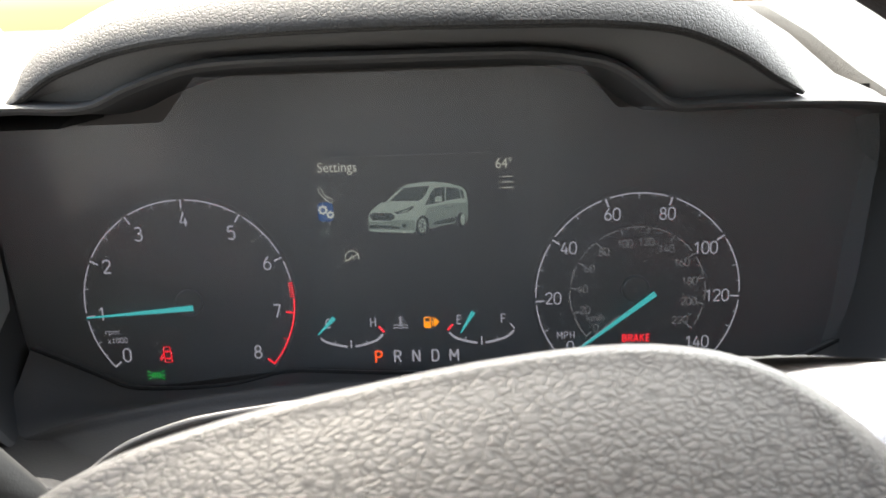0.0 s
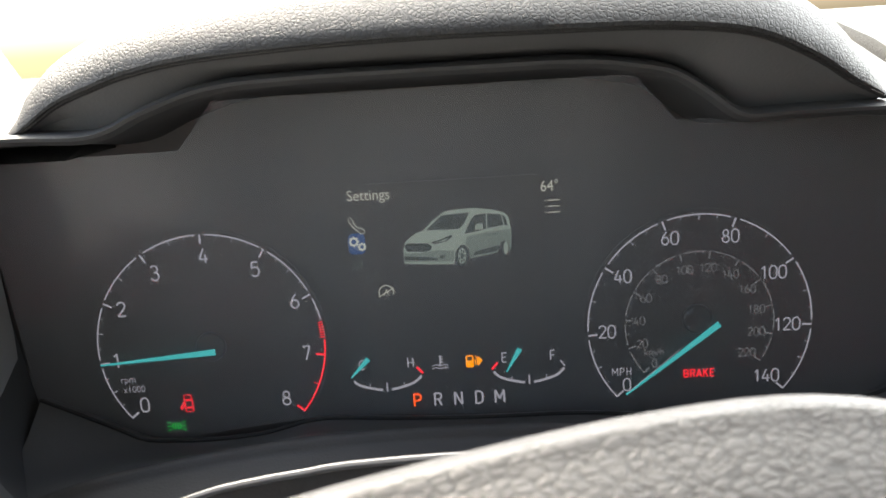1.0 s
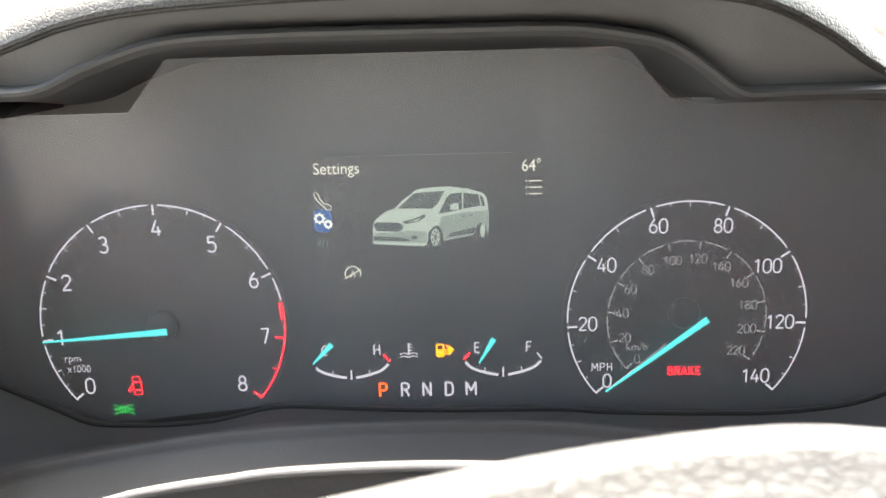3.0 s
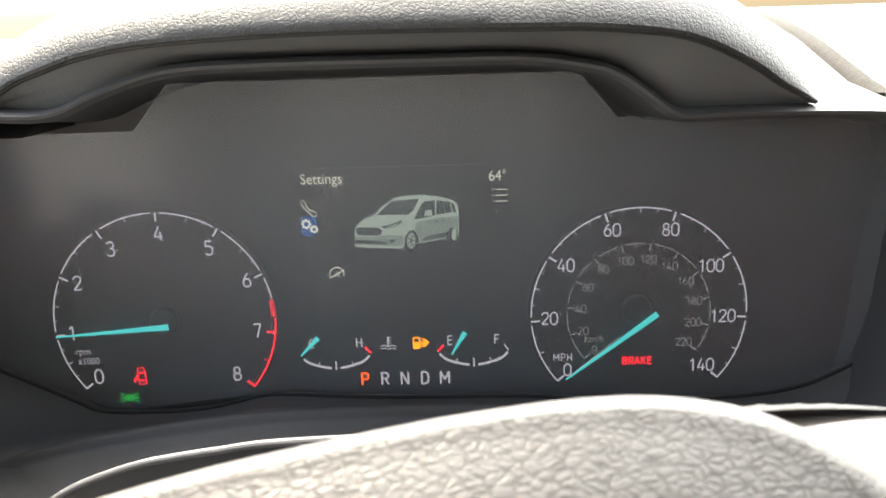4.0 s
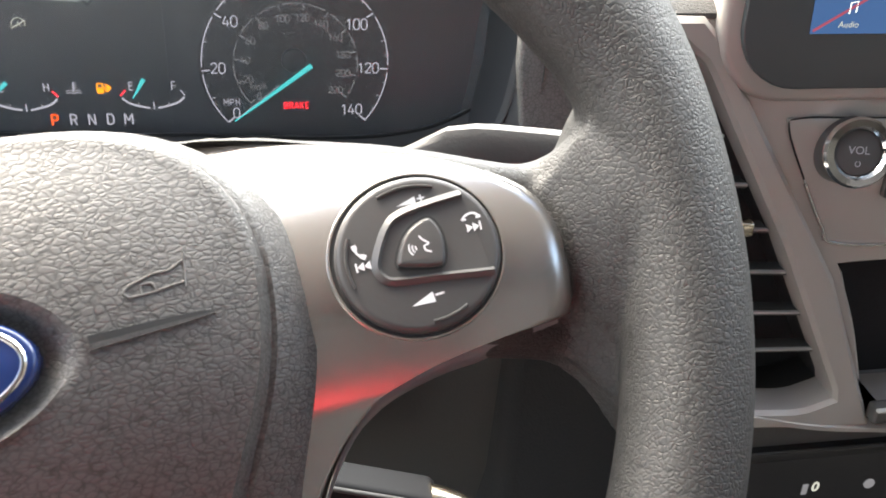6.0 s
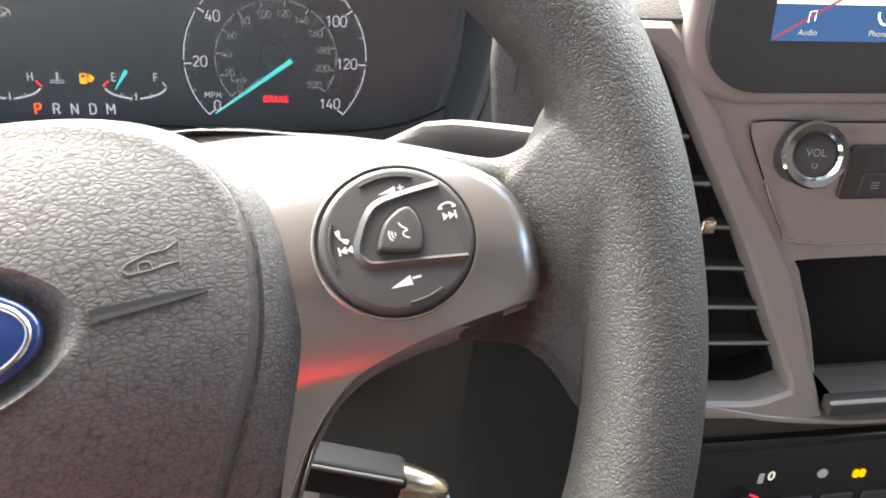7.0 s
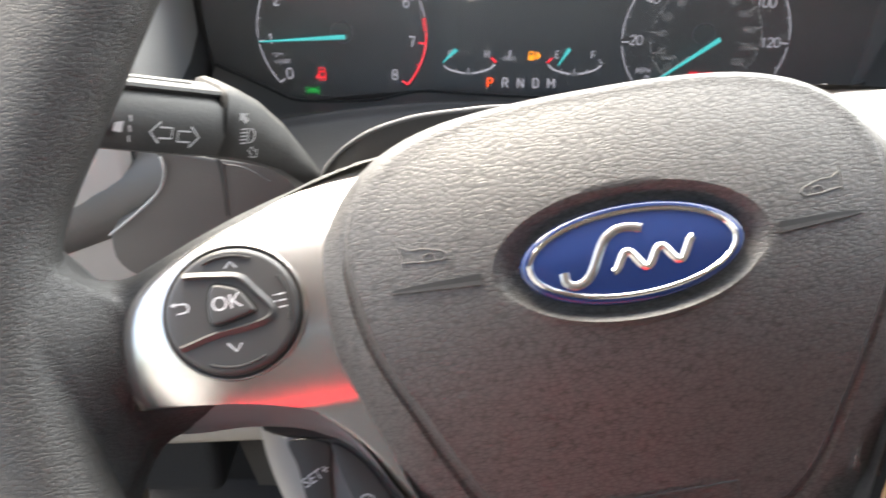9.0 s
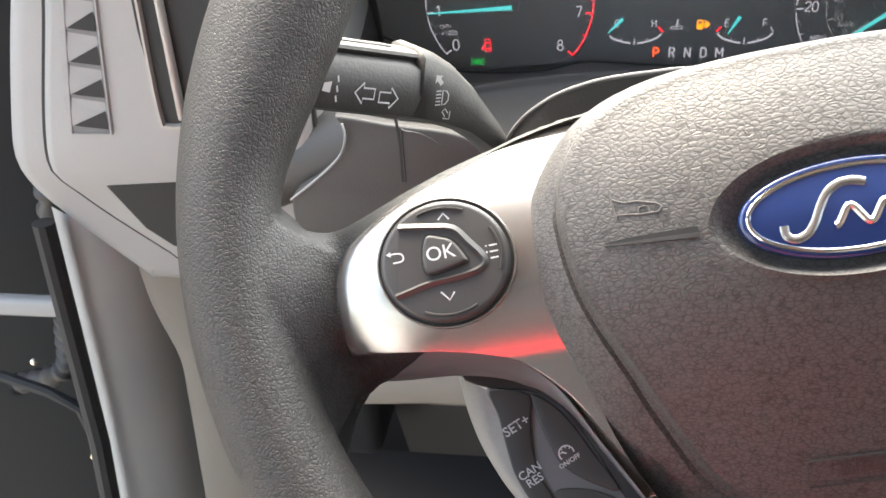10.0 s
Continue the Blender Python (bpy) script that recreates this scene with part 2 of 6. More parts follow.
def loft(bm, rings, closed=True, cap=(True, True)):
    """Skin a row of rings of equal length."""
    vs = [[bm.verts.new(q) for q in r] for r in rings]
    n = len(rings[0])
    for a, b in zip(vs, vs[1:]):
        for i in range(n if closed else n - 1):
            j = (i + 1) % n
            bm.faces.new((a[i], a[j], b[j], b[i]))
    if closed and cap[0]:
        fill(bm, vs[0])
    if closed and cap[1]:
        fill(bm, vs[-1])
    return bm


def inset2(pts, d):
    """A closed 2D outline moved inwards by d."""
    p = np.array(pts, float)
    area = 0.5 * np.sum(p[:, 0] * np.roll(p[:, 1], -1) - np.roll(p[:, 0], -1) * p[:, 1])
    t = np.roll(p, -1, 0) - np.roll(p, 1, 0)
    t /= np.maximum(np.linalg.norm(t, axis=1), 1e-9)[:, None]
    nrm = np.stack((-t[:, 1], t[:, 0]), 1) * (1 if area > 0 else -1)
    return [tuple(q) for q in p + nrm * d]


def inset_open(pts, d):
    """An open 2D line moved to its left by d."""
    p = np.array(pts, float)
    t = np.gradient(p, axis=0)
    t /= np.maximum(np.linalg.norm(t, axis=1), 1e-9)[:, None]
    return [tuple(q) for q in p + np.stack((-t[:, 1], t[:, 0]), 1) * d]


def slab(bm, pts, z0, z1, edge=0.0, steps=3):
    """A plate with the outline pts in local XY from z0 to z1, its upper edge rounded."""
    rings = [[(x, y, z0) for x, y in pts]]
    if edge > 0:
        for k in range(steps + 1):
            a = radians(90 * k / steps)
            q = inset2(pts, edge * (1 - math.cos(a)))
            rings.append([(x, y, z1 - edge + edge * math.sin(a)) for x, y in q])
    else:
        rings.append([(x, y, z1) for x, y in pts])
    return loft(bm, rings)


def flat(bm, pts, z=0.0):
    fill(bm, [bm.verts.new((x, y, z)) for x, y in pts])
    return bm


def stroke(bm, pts, width, z=0.0, closed=False, tall=0.0):
    """A flat ribbon (or a raised bead, with tall) along 2D points."""
    p = np.array(pts, float)
    n = len(p)
    L, R = [], []
    for i in range(n):
        a = p[(i - 1) % n] if closed or i else p[i]
        b = p[(i + 1) % n] if closed or i < n - 1 else p[i]
        t = (b - a) / max(np.linalg.norm(b - a), 1e-9)
        w = width[i] if hasattr(width, "__len__") else width
        L.append(p[i] + np.array((-t[1], t[0])) * w / 2)
        R.append(p[i] - np.array((-t[1], t[0])) * w / 2)
    if tall:
        rings = [[(*l, z), (*(l * 0.7 + r * 0.3), z + tall), (*(l * 0.3 + r * 0.7), z + tall), (*r, z)] for l, r in zip(L, R)]
        if closed:
            rings.append(rings[0])
            vs = [[bm.verts.new(q) for q in r] for r in rings[:-1]]
            vs.append(vs[0])
        else:
            vs = [[bm.verts.new(q) for q in r] for r in rings]
        for a, b in zip(vs, vs[1:]):
            for i in range(4):
                bm.faces.new((a[i], a[(i + 1) % 4], b[(i + 1) % 4], b[i]))
        if not closed:
            bm.faces.new(vs[0][::-1]), bm.faces.new(vs[-1])
        return bm
    lv, rv = [bm.verts.new((*q, z)) for q in L], [bm.verts.new((*q, z)) for q in R]
    for i in range(n if closed else n - 1):
        j = (i + 1) % n
        bm.faces.new((lv[i], rv[i], rv[j], lv[j]))
    return bm


def arc(cx, cy, r, a0, a1, n=24, ry=None):
    ry = r if ry is None else ry
    return [(cx + r * math.cos(radians(a0 + (a1 - a0) * k / n)), cy + ry * math.sin(radians(a0 + (a1 - a0) * k / n))) for k in range(n + 1)]


def rrect(cx, cy, w, h, r, n=5):
    out = []
    for sx, sy, a in ((1, 1, 0), (-1, 1, 90), (-1, -1, 180), (1, -1, 270)):
        out += arc(cx + sx * (w / 2 - r), cy + sy * (h / 2 - r), r, a, a + 90, n)
    return out


def box(bm, lo, hi, r=0.0):
    """A box from corner to corner, its edges rounded."""
    ret = bmesh.ops.create_cube(bm, size=1)
    for v in ret["verts"]:
        v.co = Vector([lo[k] + (v.co[k] + 0.5) * (hi[k] - lo[k]) for k in range(3)])
    if r:
        es = list({e for v in ret["verts"] for e in v.link_edges})
        bmesh.ops.bevel(bm, geom=es, offset=r, segments=3, profile=0.5, affect="EDGES")
    return bm


def tube(bm, pts, r, n=10, closed=False):
    """A round bar along 3D points; r may be a list."""
    p = [Vector(q) for q in pts]
    rings, up = [], Vector((0.13, 0.31, 0.94))
    for i, q in enumerate(p):
        t = (p[(i + 1) % len(p)] - p[i - 1]) if closed else (p[min(i + 1, len(p) - 1)] - p[max(i - 1, 0)])
        t.normalize()
        a = t.cross(up).normalized()
        b = t.cross(a)
        rr = r[i] if hasattr(r, "__len__") else r
        rings.append([q + (a * math.cos(2 * math.pi * k / n) + b * math.sin(2 * math.pi * k / n)) * rr for k in range(n)])
    if closed:
        rings.append(rings[0])
        return loft(bm, rings, cap=(False, False))
    return loft(bm, rings)


def lettering(body, size, material, parent, m, name="letters", align="CENTER", squeeze=1.0, weight=0.0):
    """Flat letters in the local XY plane, middle-aligned, as one mesh."""
    cu = bpy.data.curves.new(name, "FONT")
    cu.body, cu.size, cu.align_x, cu.align_y = body, size, align, "CENTER"
    cu.offset = weight * size
    cu.resolution_u = 3
    tmp = new("lettering", cu)
    bpy.context.view_layer.update()
    me = bpy.data.meshes.new_from_object(tmp)
    bpy.data.objects.remove(tmp)
    bpy.data.curves.remove(cu)
    for v in me.vertices:
        v.co.x *= squeeze
    me.materials.clear()
    me.materials.append(material)
    me.name = name
    ob = new(name, me)
    ob.parent = parent
    ob.matrix_basis = m
    return ob


def oval(cx, cy, rx, ry, n=20):
    return arc(cx, cy, rx, 0, 360, n, ry)


GLYPHS = {
    "0": [[(x, y * 0.5) for x, y in ((0.27, 0.3), (0.27, -0.3), (0.25, -0.62), (0.14, -0.92), (0, -1), (-0.14, -0.92), (-0.25, -0.62), (-0.27, -0.3), (-0.27, 0.3), (-0.25, 0.62), (-0.14, 0.92), (0, 1), (0.14, 0.92), (0.25, 0.62), (0.27, 0.3))]],
    "1": [[(-0.16, 0.27), (0.07, 0.48)], [(0.07, 0.5), (0.07, -0.5)]],
    "2": [spline([(-0.25, 0.27), (-0.18, 0.43), (0, 0.49), (0.19, 0.42), (0.25, 0.25), (0.17, 0.05), (-0.26, -0.46)], 4, False), [(-0.28, -0.46), (0.28, -0.46)]],
    "3": [spline([(-0.24, 0.36), (-0.08, 0.48), (0.12, 0.46), (0.22, 0.28), (0.14, 0.08), (-0.04, 0.03)], 4, False), spline([(-0.04, 0.03), (0.18, -0.02), (0.27, -0.22), (0.18, -0.43), (-0.04, -0.49), (-0.26, -0.38)], 4, False)],
    "4": [[(0.03, 0.5), (-0.28, -0.22)], [(-0.30, -0.22), (0.29, -0.22)], [(0.12, 0.10), (0.12, -0.5)]],
    "5": [[(0.23, 0.46), (-0.2, 0.46)], [(-0.18, 0.48), (-0.21, 0.04)], spline([(-0.21, 0.06), (0, 0.12), (0.2, 0.03), (0.26, -0.18), (0.18, -0.42), (-0.03, -0.49), (-0.25, -0.40)], 4, False)],
    "6": [oval(0, -0.19, 0.25, 0.28), spline([(0.1, 0.5), (-0.14, 0.18), (-0.25, -0.14)], 5, False)],
    "7": [[(-0.27, 0.46), (0.27, 0.46)], [(0.24, 0.48), (-0.06, -0.5)]],
    "8": [oval(0, 0.25, 0.20, 0.23), oval(0, -0.23, 0.25, 0.25)],
    "P": [[(-0.22, 0.5), (-0.22, -0.5)], spline([(-0.24, 0.46), (0.06, 0.46), (0.24, 0.36), (0.26, 0.20), (0.22, 0.04), (0.06, -0.04), (-0.24, -0.04)], 4, False)],
    "R": [[(-0.22, 0.5), (-0.22, -0.5)], spline([(-0.24, 0.46), (0.06, 0.46), (0.24, 0.36), (0.26, 0.22), (0.22, 0.08), (0.06, 0.0), (-0.24, 0.0)], 4, False), [(0.04, 0.0), (0.27, -0.5)]],
    "N": [[(-0.26, 0.5), (-0.26, -0.5)], [(-0.25, 0.48), (0.25, -0.48)], [(0.26, 0.5), (0.26, -0.5)]],
    "D": [[(-0.24, 0.5), (-0.24, -0.5)], spline([(-0.26, 0.46), (0.02, 0.46), (0.22, 0.34), (0.27, 0.0), (0.22, -0.34), (0.02, -0.46), (-0.26, -0.46)], 4, False)],
    "M": [[(-0.32, 0.5), (-0.32, -0.5)], [(-0.32, 0.48), (0, -0.16)], [(0, -0.16), (0.32, 0.48)], [(0.32, 0.5), (0.32, -0.5)]],
    "H": [[(-0.25, 0.5), (-0.25, -0.5)], [(-0.25, 0.0), (0.25, 0.0)], [(0.25, 0.5), (0.25, -0.5)]],
    "E": [[(-0.2, 0.5), (-0.2, -0.5)], [(-0.2, 0.46), (0.24, 0.46)], [(-0.2, 0.02), (0.18, 0.02)], [(-0.2, -0.46), (0.24, -0.46)]],
    "F": [[(-0.2, 0.5), (-0.2, -0.5)], [(-0.2, 0.46), (0.24, 0.46)], [(-0.2, 0.0), (0.18, 0.0)]],
    "C": [arc(0.04, 0, 0.29, 50, 310, 18, 0.47)],
    "B": [[(-0.22, 0.5), (-0.22, -0.5)], spline([(-0.24, 0.46), (0.06, 0.46), (0.21, 0.36), (0.2, 0.12), (0.06, 0.02), (-0.24, 0.02)], 4, False), spline([(0.06, 0.02), (0.24, -0.08), (0.25, -0.34), (0.08, -0.46), (-0.24, -0.46)], 4, False)],
    "A": [[(-0.3, -0.5), (0, 0.5)], [(0, 0.5), (0.3, -0.5)], [(-0.19, -0.2), (0.19, -0.2)]],
    "K": [[(-0.22, 0.5), (-0.22, -0.5)], [(0.25, 0.5), (-0.2, -0.02)], [(-0.06, 0.1), (0.27, -0.5)]],
}


def figures(body, tall, material, parent, m, name="numeral", weight=0.12, pitch=0.70, wide=1.0):
    """Narrow dial figures and capitals of one line width, in the local XY plane, centred, as one mesh."""
    bm = bmesh.new()
    level = 0
    for k, ch in enumerate(body):
        ox = (k - (len(body) - 1) / 2) * pitch * wide
        for line in GLYPHS[ch]:
            stroke(bm, [((ox + x * wide) * tall, y * tall) for x, y in line], weight * tall, 0.00002 * level)
            level += 1
    return part(name, bm, material, parent, smooth=0, m=m)


# ---- the cabin that closes the place, mostly unseen, set to shape its light ----
FLOOR_Z, ROOF_Z = -0.62, 0.60


def cabin():
    # outdoor ground kept pale to bounce light into the cabin
    single("ground", loft(bmesh.new(), [[(-60, -60, -1.1), (60, -60, -1.1)], [(-60, 60, -1.1), (60, 60, -1.1)]], closed=False), ASPHALT,
           "pale concrete ground outside the van", "ground", kind="structure")
    single("floor", box(bmesh.new(), (-0.42, -1.6, FLOOR_Z - 0.05), (1.18, 0.72, FLOOR_Z)), CARPET, "black carpeted cabin floor", "floor", kind="structure")
    single("ceiling", box(bmesh.new(), (-0.46, -1.65, ROOF_Z), (1.22, 0.10, ROOF_Z + 0.05), 0.02), HEADLINER, "pale cloth headliner under the van roof", "ceiling", kind="structure")
    # unseen wall, carried to the roof to stop light from behind
    single("wall_back", box(bmesh.new(), (-0.46, -1.65, FLOOR_Z), (1.22, -1.6, ROOF_Z)), PALE, "unseen grey panel behind the front seats, closed to stop light from behind", "wall", kind="structure")
    # unseen side, sill raised to hold back the passenger window's light
    bm = box(bmesh.new(), (1.18, -1.6, FLOOR_Z), (1.24, 0.72, 0.30), 0.01)
    box(bm, (1.18, -1.50, 0.30), (1.24, -0.80, ROOF_Z), 0.01)
    box(bm, (1.18, -0.80, 0.30), (1.24, -0.70, ROOF_Z), 0.01)
    box(bm, (1.18, -1.6, 0.30), (1.24, -1.5, ROOF_Z), 0.01)
    single("wall_right", bm, PALE, "unseen pale passenger side panel, sill raised to block light, open window above", "wall", kind="structure")
    bm = box(bmesh.new(), (-0.48, -1.6, FLOOR_Z), (-0.42, -0.75, 0.10), 0.01)
    # widened pillar blocks light as the unseen driver's body would
    box(bm, (-0.48, -0.85, 0.10), (-0.42, -0.30, ROOF_Z), 0.01)
    box(bm, (-0.48, -1.6, 0.10), (-0.42, -1.5, ROOF_Z), 0.01)
    single("wall_left", bm, PALE, "unseen pale side panel with a window behind the driver door opening, pillar widened to block light", "wall", kind="structure")
    bm = bmesh.new()
    for x in (-0.455, 1.2):
        tube(bm, [(x, 1.0, 0.04), (x, 0.62, 0.34), (x, 0.12, ROOF_Z + 0.02)], 0.035, 10)
    single("windscreen_pillars", bm, GREY, "grey trimmed pillars either side of the windscreen", "pillar", kind="structure")
    single("bulkhead", box(bmesh.new(), (-0.42, 0.70, FLOOR_Z), (1.2, 0.74, 0.03)), CARPET, "black carpeted firewall behind the dashboard", "bulkhead", kind="structure")


cabin()


# ---- dashboard ----
HOOD_LIP = [(-0.1546, 0.355, 0.0730), (-0.1488, 0.354, 0.0745), (-0.1358, 0.353, 0.0826), (-0.1215, 0.351, 0.0876), (-0.1104, 0.349, 0.0908), (-0.0891, 0.345, 0.0942), (-0.0487, 0.338, 0.0964), (-0.0103, 0.334, 0.0969),
            (0.0272, 0.333, 0.0964), (0.0587, 0.334, 0.0955), (0.0863, 0.338, 0.0920), (0.1075, 0.345, 0.0834), (0.1214, 0.350, 0.0750), (0.1341, 0.354, 0.0689)]
BEZEL_TOP = spline([(-0.198, 0.040), (-0.194, 0.058), (-0.180, 0.0705), (-0.154, 0.0730), (-0.1255, 0.0723), (-0.108, 0.079), (-0.086, 0.0855), (-0.058, 0.0872), (0.0, 0.0872), (0.036, 0.0868),
                    (0.0559, 0.0840), (0.0638, 0.0822), (0.0699, 0.0792), (0.0779, 0.0734), (0.0850, 0.0678), (0.0901, 0.0661), (0.100, 0.0663), (0.1102, 0.0664), (0.1382, 0.0661), (0.1619, 0.0647), (0.178, 0.060), (0.186, 0.052), (0.189, 0.040)], 5, False)
BEZEL_LOW = spline([(0.189, 0.040), (0.182, 0.0), (0.176, -0.030), (0.160, -0.050), (0.120, -0.058), (0.06, -0.058), (0.0, -0.056), (-0.05, -0.056), (-0.10, -0.060), (-0.155, -0.066),
                    (-0.180, -0.050), (-0.195, 0.0), (-0.198, 0.040)], 5, False)


def cluster_surround():
    hood = thing("instrument_hood", "grey grained leather hood arching over the instruments", "hood")
    lip = [Vector(q) for q in resample(spline(HOOD_LIP, 6, False), 61)]
    n = len(lip) - 1
    # skin: the broad rounded lip, then the top running forward and down into the dashboard
    skin, band, liner = [], [], []
    tx, tz = [q[0] for q in BEZEL_TOP], [q[1] for q in BEZEL_TOP]
    for k, p in enumerate(lip):
        s = -1 + 2 * k / n
        a = abs(s)
        t = lip[min(k + 1, n)] - lip[max(k - 1, 0)]
        out = Vector((-t.z, 0, t.x)).normalized()
        thick = float(np.interp(a, (0, 0.45, 0.7, 0.85, 0.95, 1.0), (0.0240, 0.0225, 0.0190, 0.0155, 0.0105, 0.0020)))
        ring = []
        for f, dy in ((0.0, 0.0), (0.02, -0.0010), (0.08, -0.0014), (0.2, -0.0004), (0.4, 0.0034), (0.6, 0.0085), (0.78, 0.0145), (0.9, 0.0200), (0.97, 0.0250), (1.0, 0.0310)):
            ring.append(p + out * thick * f + Vector((0, dy * (0.35 + 0.65 * thick / 0.024), 0)))
        top = ring[-1]
        for f, drop in ((0.02, 0.001), (0.05, 0.006), (0.09, 0.016), (0.14, 0.034)):
            ring.append(top + Vector((s * -0.10 * f, f, -drop * (0.8 + 0.7 * a))))
        skin.append([tuple(q) for q in ring])
        band.append([tuple(p + Vector((0, 0.0002, 0))), tuple(p - out * 0.0006 + Vector((0, 0.0006, 0))), tuple(p - out * 0.0010 + Vector((0, 0.0020, 0)))])
        e = Vector((p.x * 0.995, 0.362, float(np.interp(p.x, tx, tz)) + 0.001))
        q = p - out * 0.0010 + Vector((0, 0.0019, 0))
        liner.append([tuple(q), tuple(q * 0.5 + e * 0.5 + Vector((0, 0.002, 0.0004))), tuple(e), (e.x, 0.425, e.z + 0.003)])
    part("skin", loft(bmesh.new(), skin, closed=False), LEATHER_HOOD, hood, "grey grained leather")
    part("lip_band", loft(bmesh.new(), band, closed=False), LEATHER_HOOD, hood, "grained leather lip")
    part("liner", loft(bmesh.new(), liner, closed=False), LINER, hood, "grey underside, lightened to stand in for haze")

    bez = thing("cluster_bezel", "dark smooth plastic bezel around the instruments", "bezel")
    front = resample(BEZEL_TOP, 110) + resample(BEZEL_LOW, 80)[1:-1]
    rings = []
    for y, grow in ((0.372, 0.0015), (0.358, 0.0016), (0.3530, 0.0010), (0.3512, 0.0), (0.3518, -0.0012), (0.3550, -0.0028), (0.3650, -0.0036), (0.3800, -0.0050), (0.400, -0.0075), (0.415, -0.009)):
        o = inset2(front, -grow)
        back = max(0.0, (y - 0.355) / 0.060)
        ring = []
        for x, z in o:
            low = min(1.0, max(0.0, (0.0 - z) / 0.04))
            ring.append((x, y + 0.003 * low * (1 - back), z - low * (0.016 * back + min(0.0, grow) * -1.0)))
        rings.append(ring)
    part("surround", loft(bmesh.new(), rings[:6], cap=(False, False)), BEZEL, bez)
    part("inner_wall", loft(bmesh.new(), rings[5:], cap=(False, False)), WELL, bez, "matt black well round the dials")
    # lower ledge: from the lens's lower edge out to a rolled step, then the shelf above the column
    low = spline([(-0.176, -0.034), (-0.160, -0.0415), (-0.1448, -0.0490), (-0.1372, -0.0528), (-0.1270, -0.0541), (-0.1064, -0.0543), (-0.0899, -0.0530), (-0.0795, -0.0508), (-0.0712, -0.0488), (-0.0609, -0.0480), (-0.0346, -0.0496), (-0.0042, -0.0508),
                  (0.0362, -0.0513), (0.0563, -0.0530), (0.0966, -0.0544), (0.1246, -0.0540), (0.150, -0.0500), (0.172, -0.040)], 4, False)
    step = spline([(-0.186, -0.0660), (-0.150, -0.0540), (-0.1141, -0.0472), (-0.0954, -0.0443), (-0.0769, -0.0422), (-0.0584, -0.0407), (-0.0310, -0.0398), (-0.0038, -0.0397), (0.0324, -0.0410), (0.0595, -0.0442), (0.0848, -0.0478), (0.130, -0.0560), (0.180, -0.068)], 4, False)
    low, step = resample(low, 80), resample(step, 80)
    rows, face = [], []
    for (xa, za), (xb, zb) in zip(low, step):
        rows.append([(xa, 0.4015, za - 0.0010), (xa, 0.3960, za + 0.0004), (xa, 0.3945, za), (xa * 0.7 + xb * 0.3, 0.386, za * 0.75 + zb * 0.25 - 0.0030), (xa * 0.3 + xb * 0.7, 0.374, za * 0.35 + zb * 0.65 - 0.0015), (xb, 0.3630, zb)])
        face.append([(xb, 0.3630, zb), (xb, 0.3612, zb - 0.0001), (xb, 0.3602, zb - 0.0009), (xb, 0.3600, zb - 0.0030), (xb, 0.3585, zb - 0.0050), (xb, 0.3400, zb - 0.0100), (xb, 0.3000, zb - 0.0200)])
    part("lower_band", loft(bmesh.new(), rows, closed=False), BEZEL, bez, "dark band under the dials", smooth=60)
    part("lower_step", loft(bmesh.new(), face, closed=False), SHROUD, bez, "rolled dark step", smooth=60)
    part("lens_edge", tube(bmesh.new(), [(x, 0.3948, z + 0.0006) for x, z in low], 0.0008, 6), RUBBER, bez, "thin black lens edge")


cluster_surround()


def dashboard():
    # upper pad, rising from the instruments and then falling to the windscreen
    rows = []
    xs = [-0.42 + 0.02 * k for k in range(11)] + [-0.20 + 0.01 * k for k in range(41)] + [0.22 + 0.04 * k for k in range(25)]
    xs.insert(xs.index(min(xs, key=lambda q: abs(q - 0.18))), 0.1788)
    for x in xs:
        cut = 0.450 if -0.135 < x < 0.105 else (0.368 if -0.205 < x < 0.175 else 0.318)
        low = 0.030 if cut == 0.318 else 0.0632
        crest = 0.084 if x < -0.1 else (0.096 if x > 0.1 else 0.090)
        prof = [(cut, low), (cut - 0.002, max(low, 0.050)), (cut + 0.002, max(low, 0.0605) + 0.001), (cut + 0.012, 0.0660), (max(0.42, cut + 0.014), 0.0695), (0.48, 0.5 * (0.072 + crest)), (0.55, crest), (0.64, crest + 0.001), (0.80, 0.070), (0.98, 0.035)]
        if x > 0.175:
            # beside the instruments it slopes up and away from the fascia's edge
            prof = [(0.3080, 0.0290), (0.3082, 0.0312), (0.3100, 0.0328), (0.3160, 0.0370), (0.3300, 0.0450), (0.3600, 0.0590), (0.4200, 0.0700)] + prof[-5:-2] + prof[-2:]
            prof = prof[:10]
        rows.append([(x, y, z - (0.03 if x == 0.1788 else 0.0)) for y, z in prof])
    single("dashboard_pad", loft(bmesh.new(), rows, closed=False), DASH_TOP, "grey grained dashboard top reaching the windscreen", "dashboard", kind="structure")
    # the body below, as one plain mass behind the fascia
    bm = box(bmesh.new(), (-0.36, 0.345, -0.30), (-0.19, 0.70, 0.05), 0.01)
    box(bm, (0.186, 0.345, -0.30), (1.17, 0.70, 0.05), 0.01)
    box(bm, (-0.20, 0.43, -0.20), (0.20, 0.70, 0.05), 0.01)
    single("dashboard_body", bm, CARPET, "dark dashboard mass behind the fascia", "dashboard", kind="structure")
    # knee panel under the cluster
    rows = []
    for k in range(21):
        x = -0.19 + 0.38 * k / 20
        rows.append([(x, 0.375, -0.060), (x, 0.36, -0.075), (x, 0.35, -0.12), (x, 0.37, -0.25), (x, 0.42, -0.36)])
    single("knee_panel", loft(bmesh.new(), rows, closed=False), SHROUD, "dark plastic knee panel under the instruments", "panel", kind="structure")


dashboard()


# ---- instrument cluster ----
def gauge_plane(y):
    return pose(0, y, 0, 90, 0, 0)


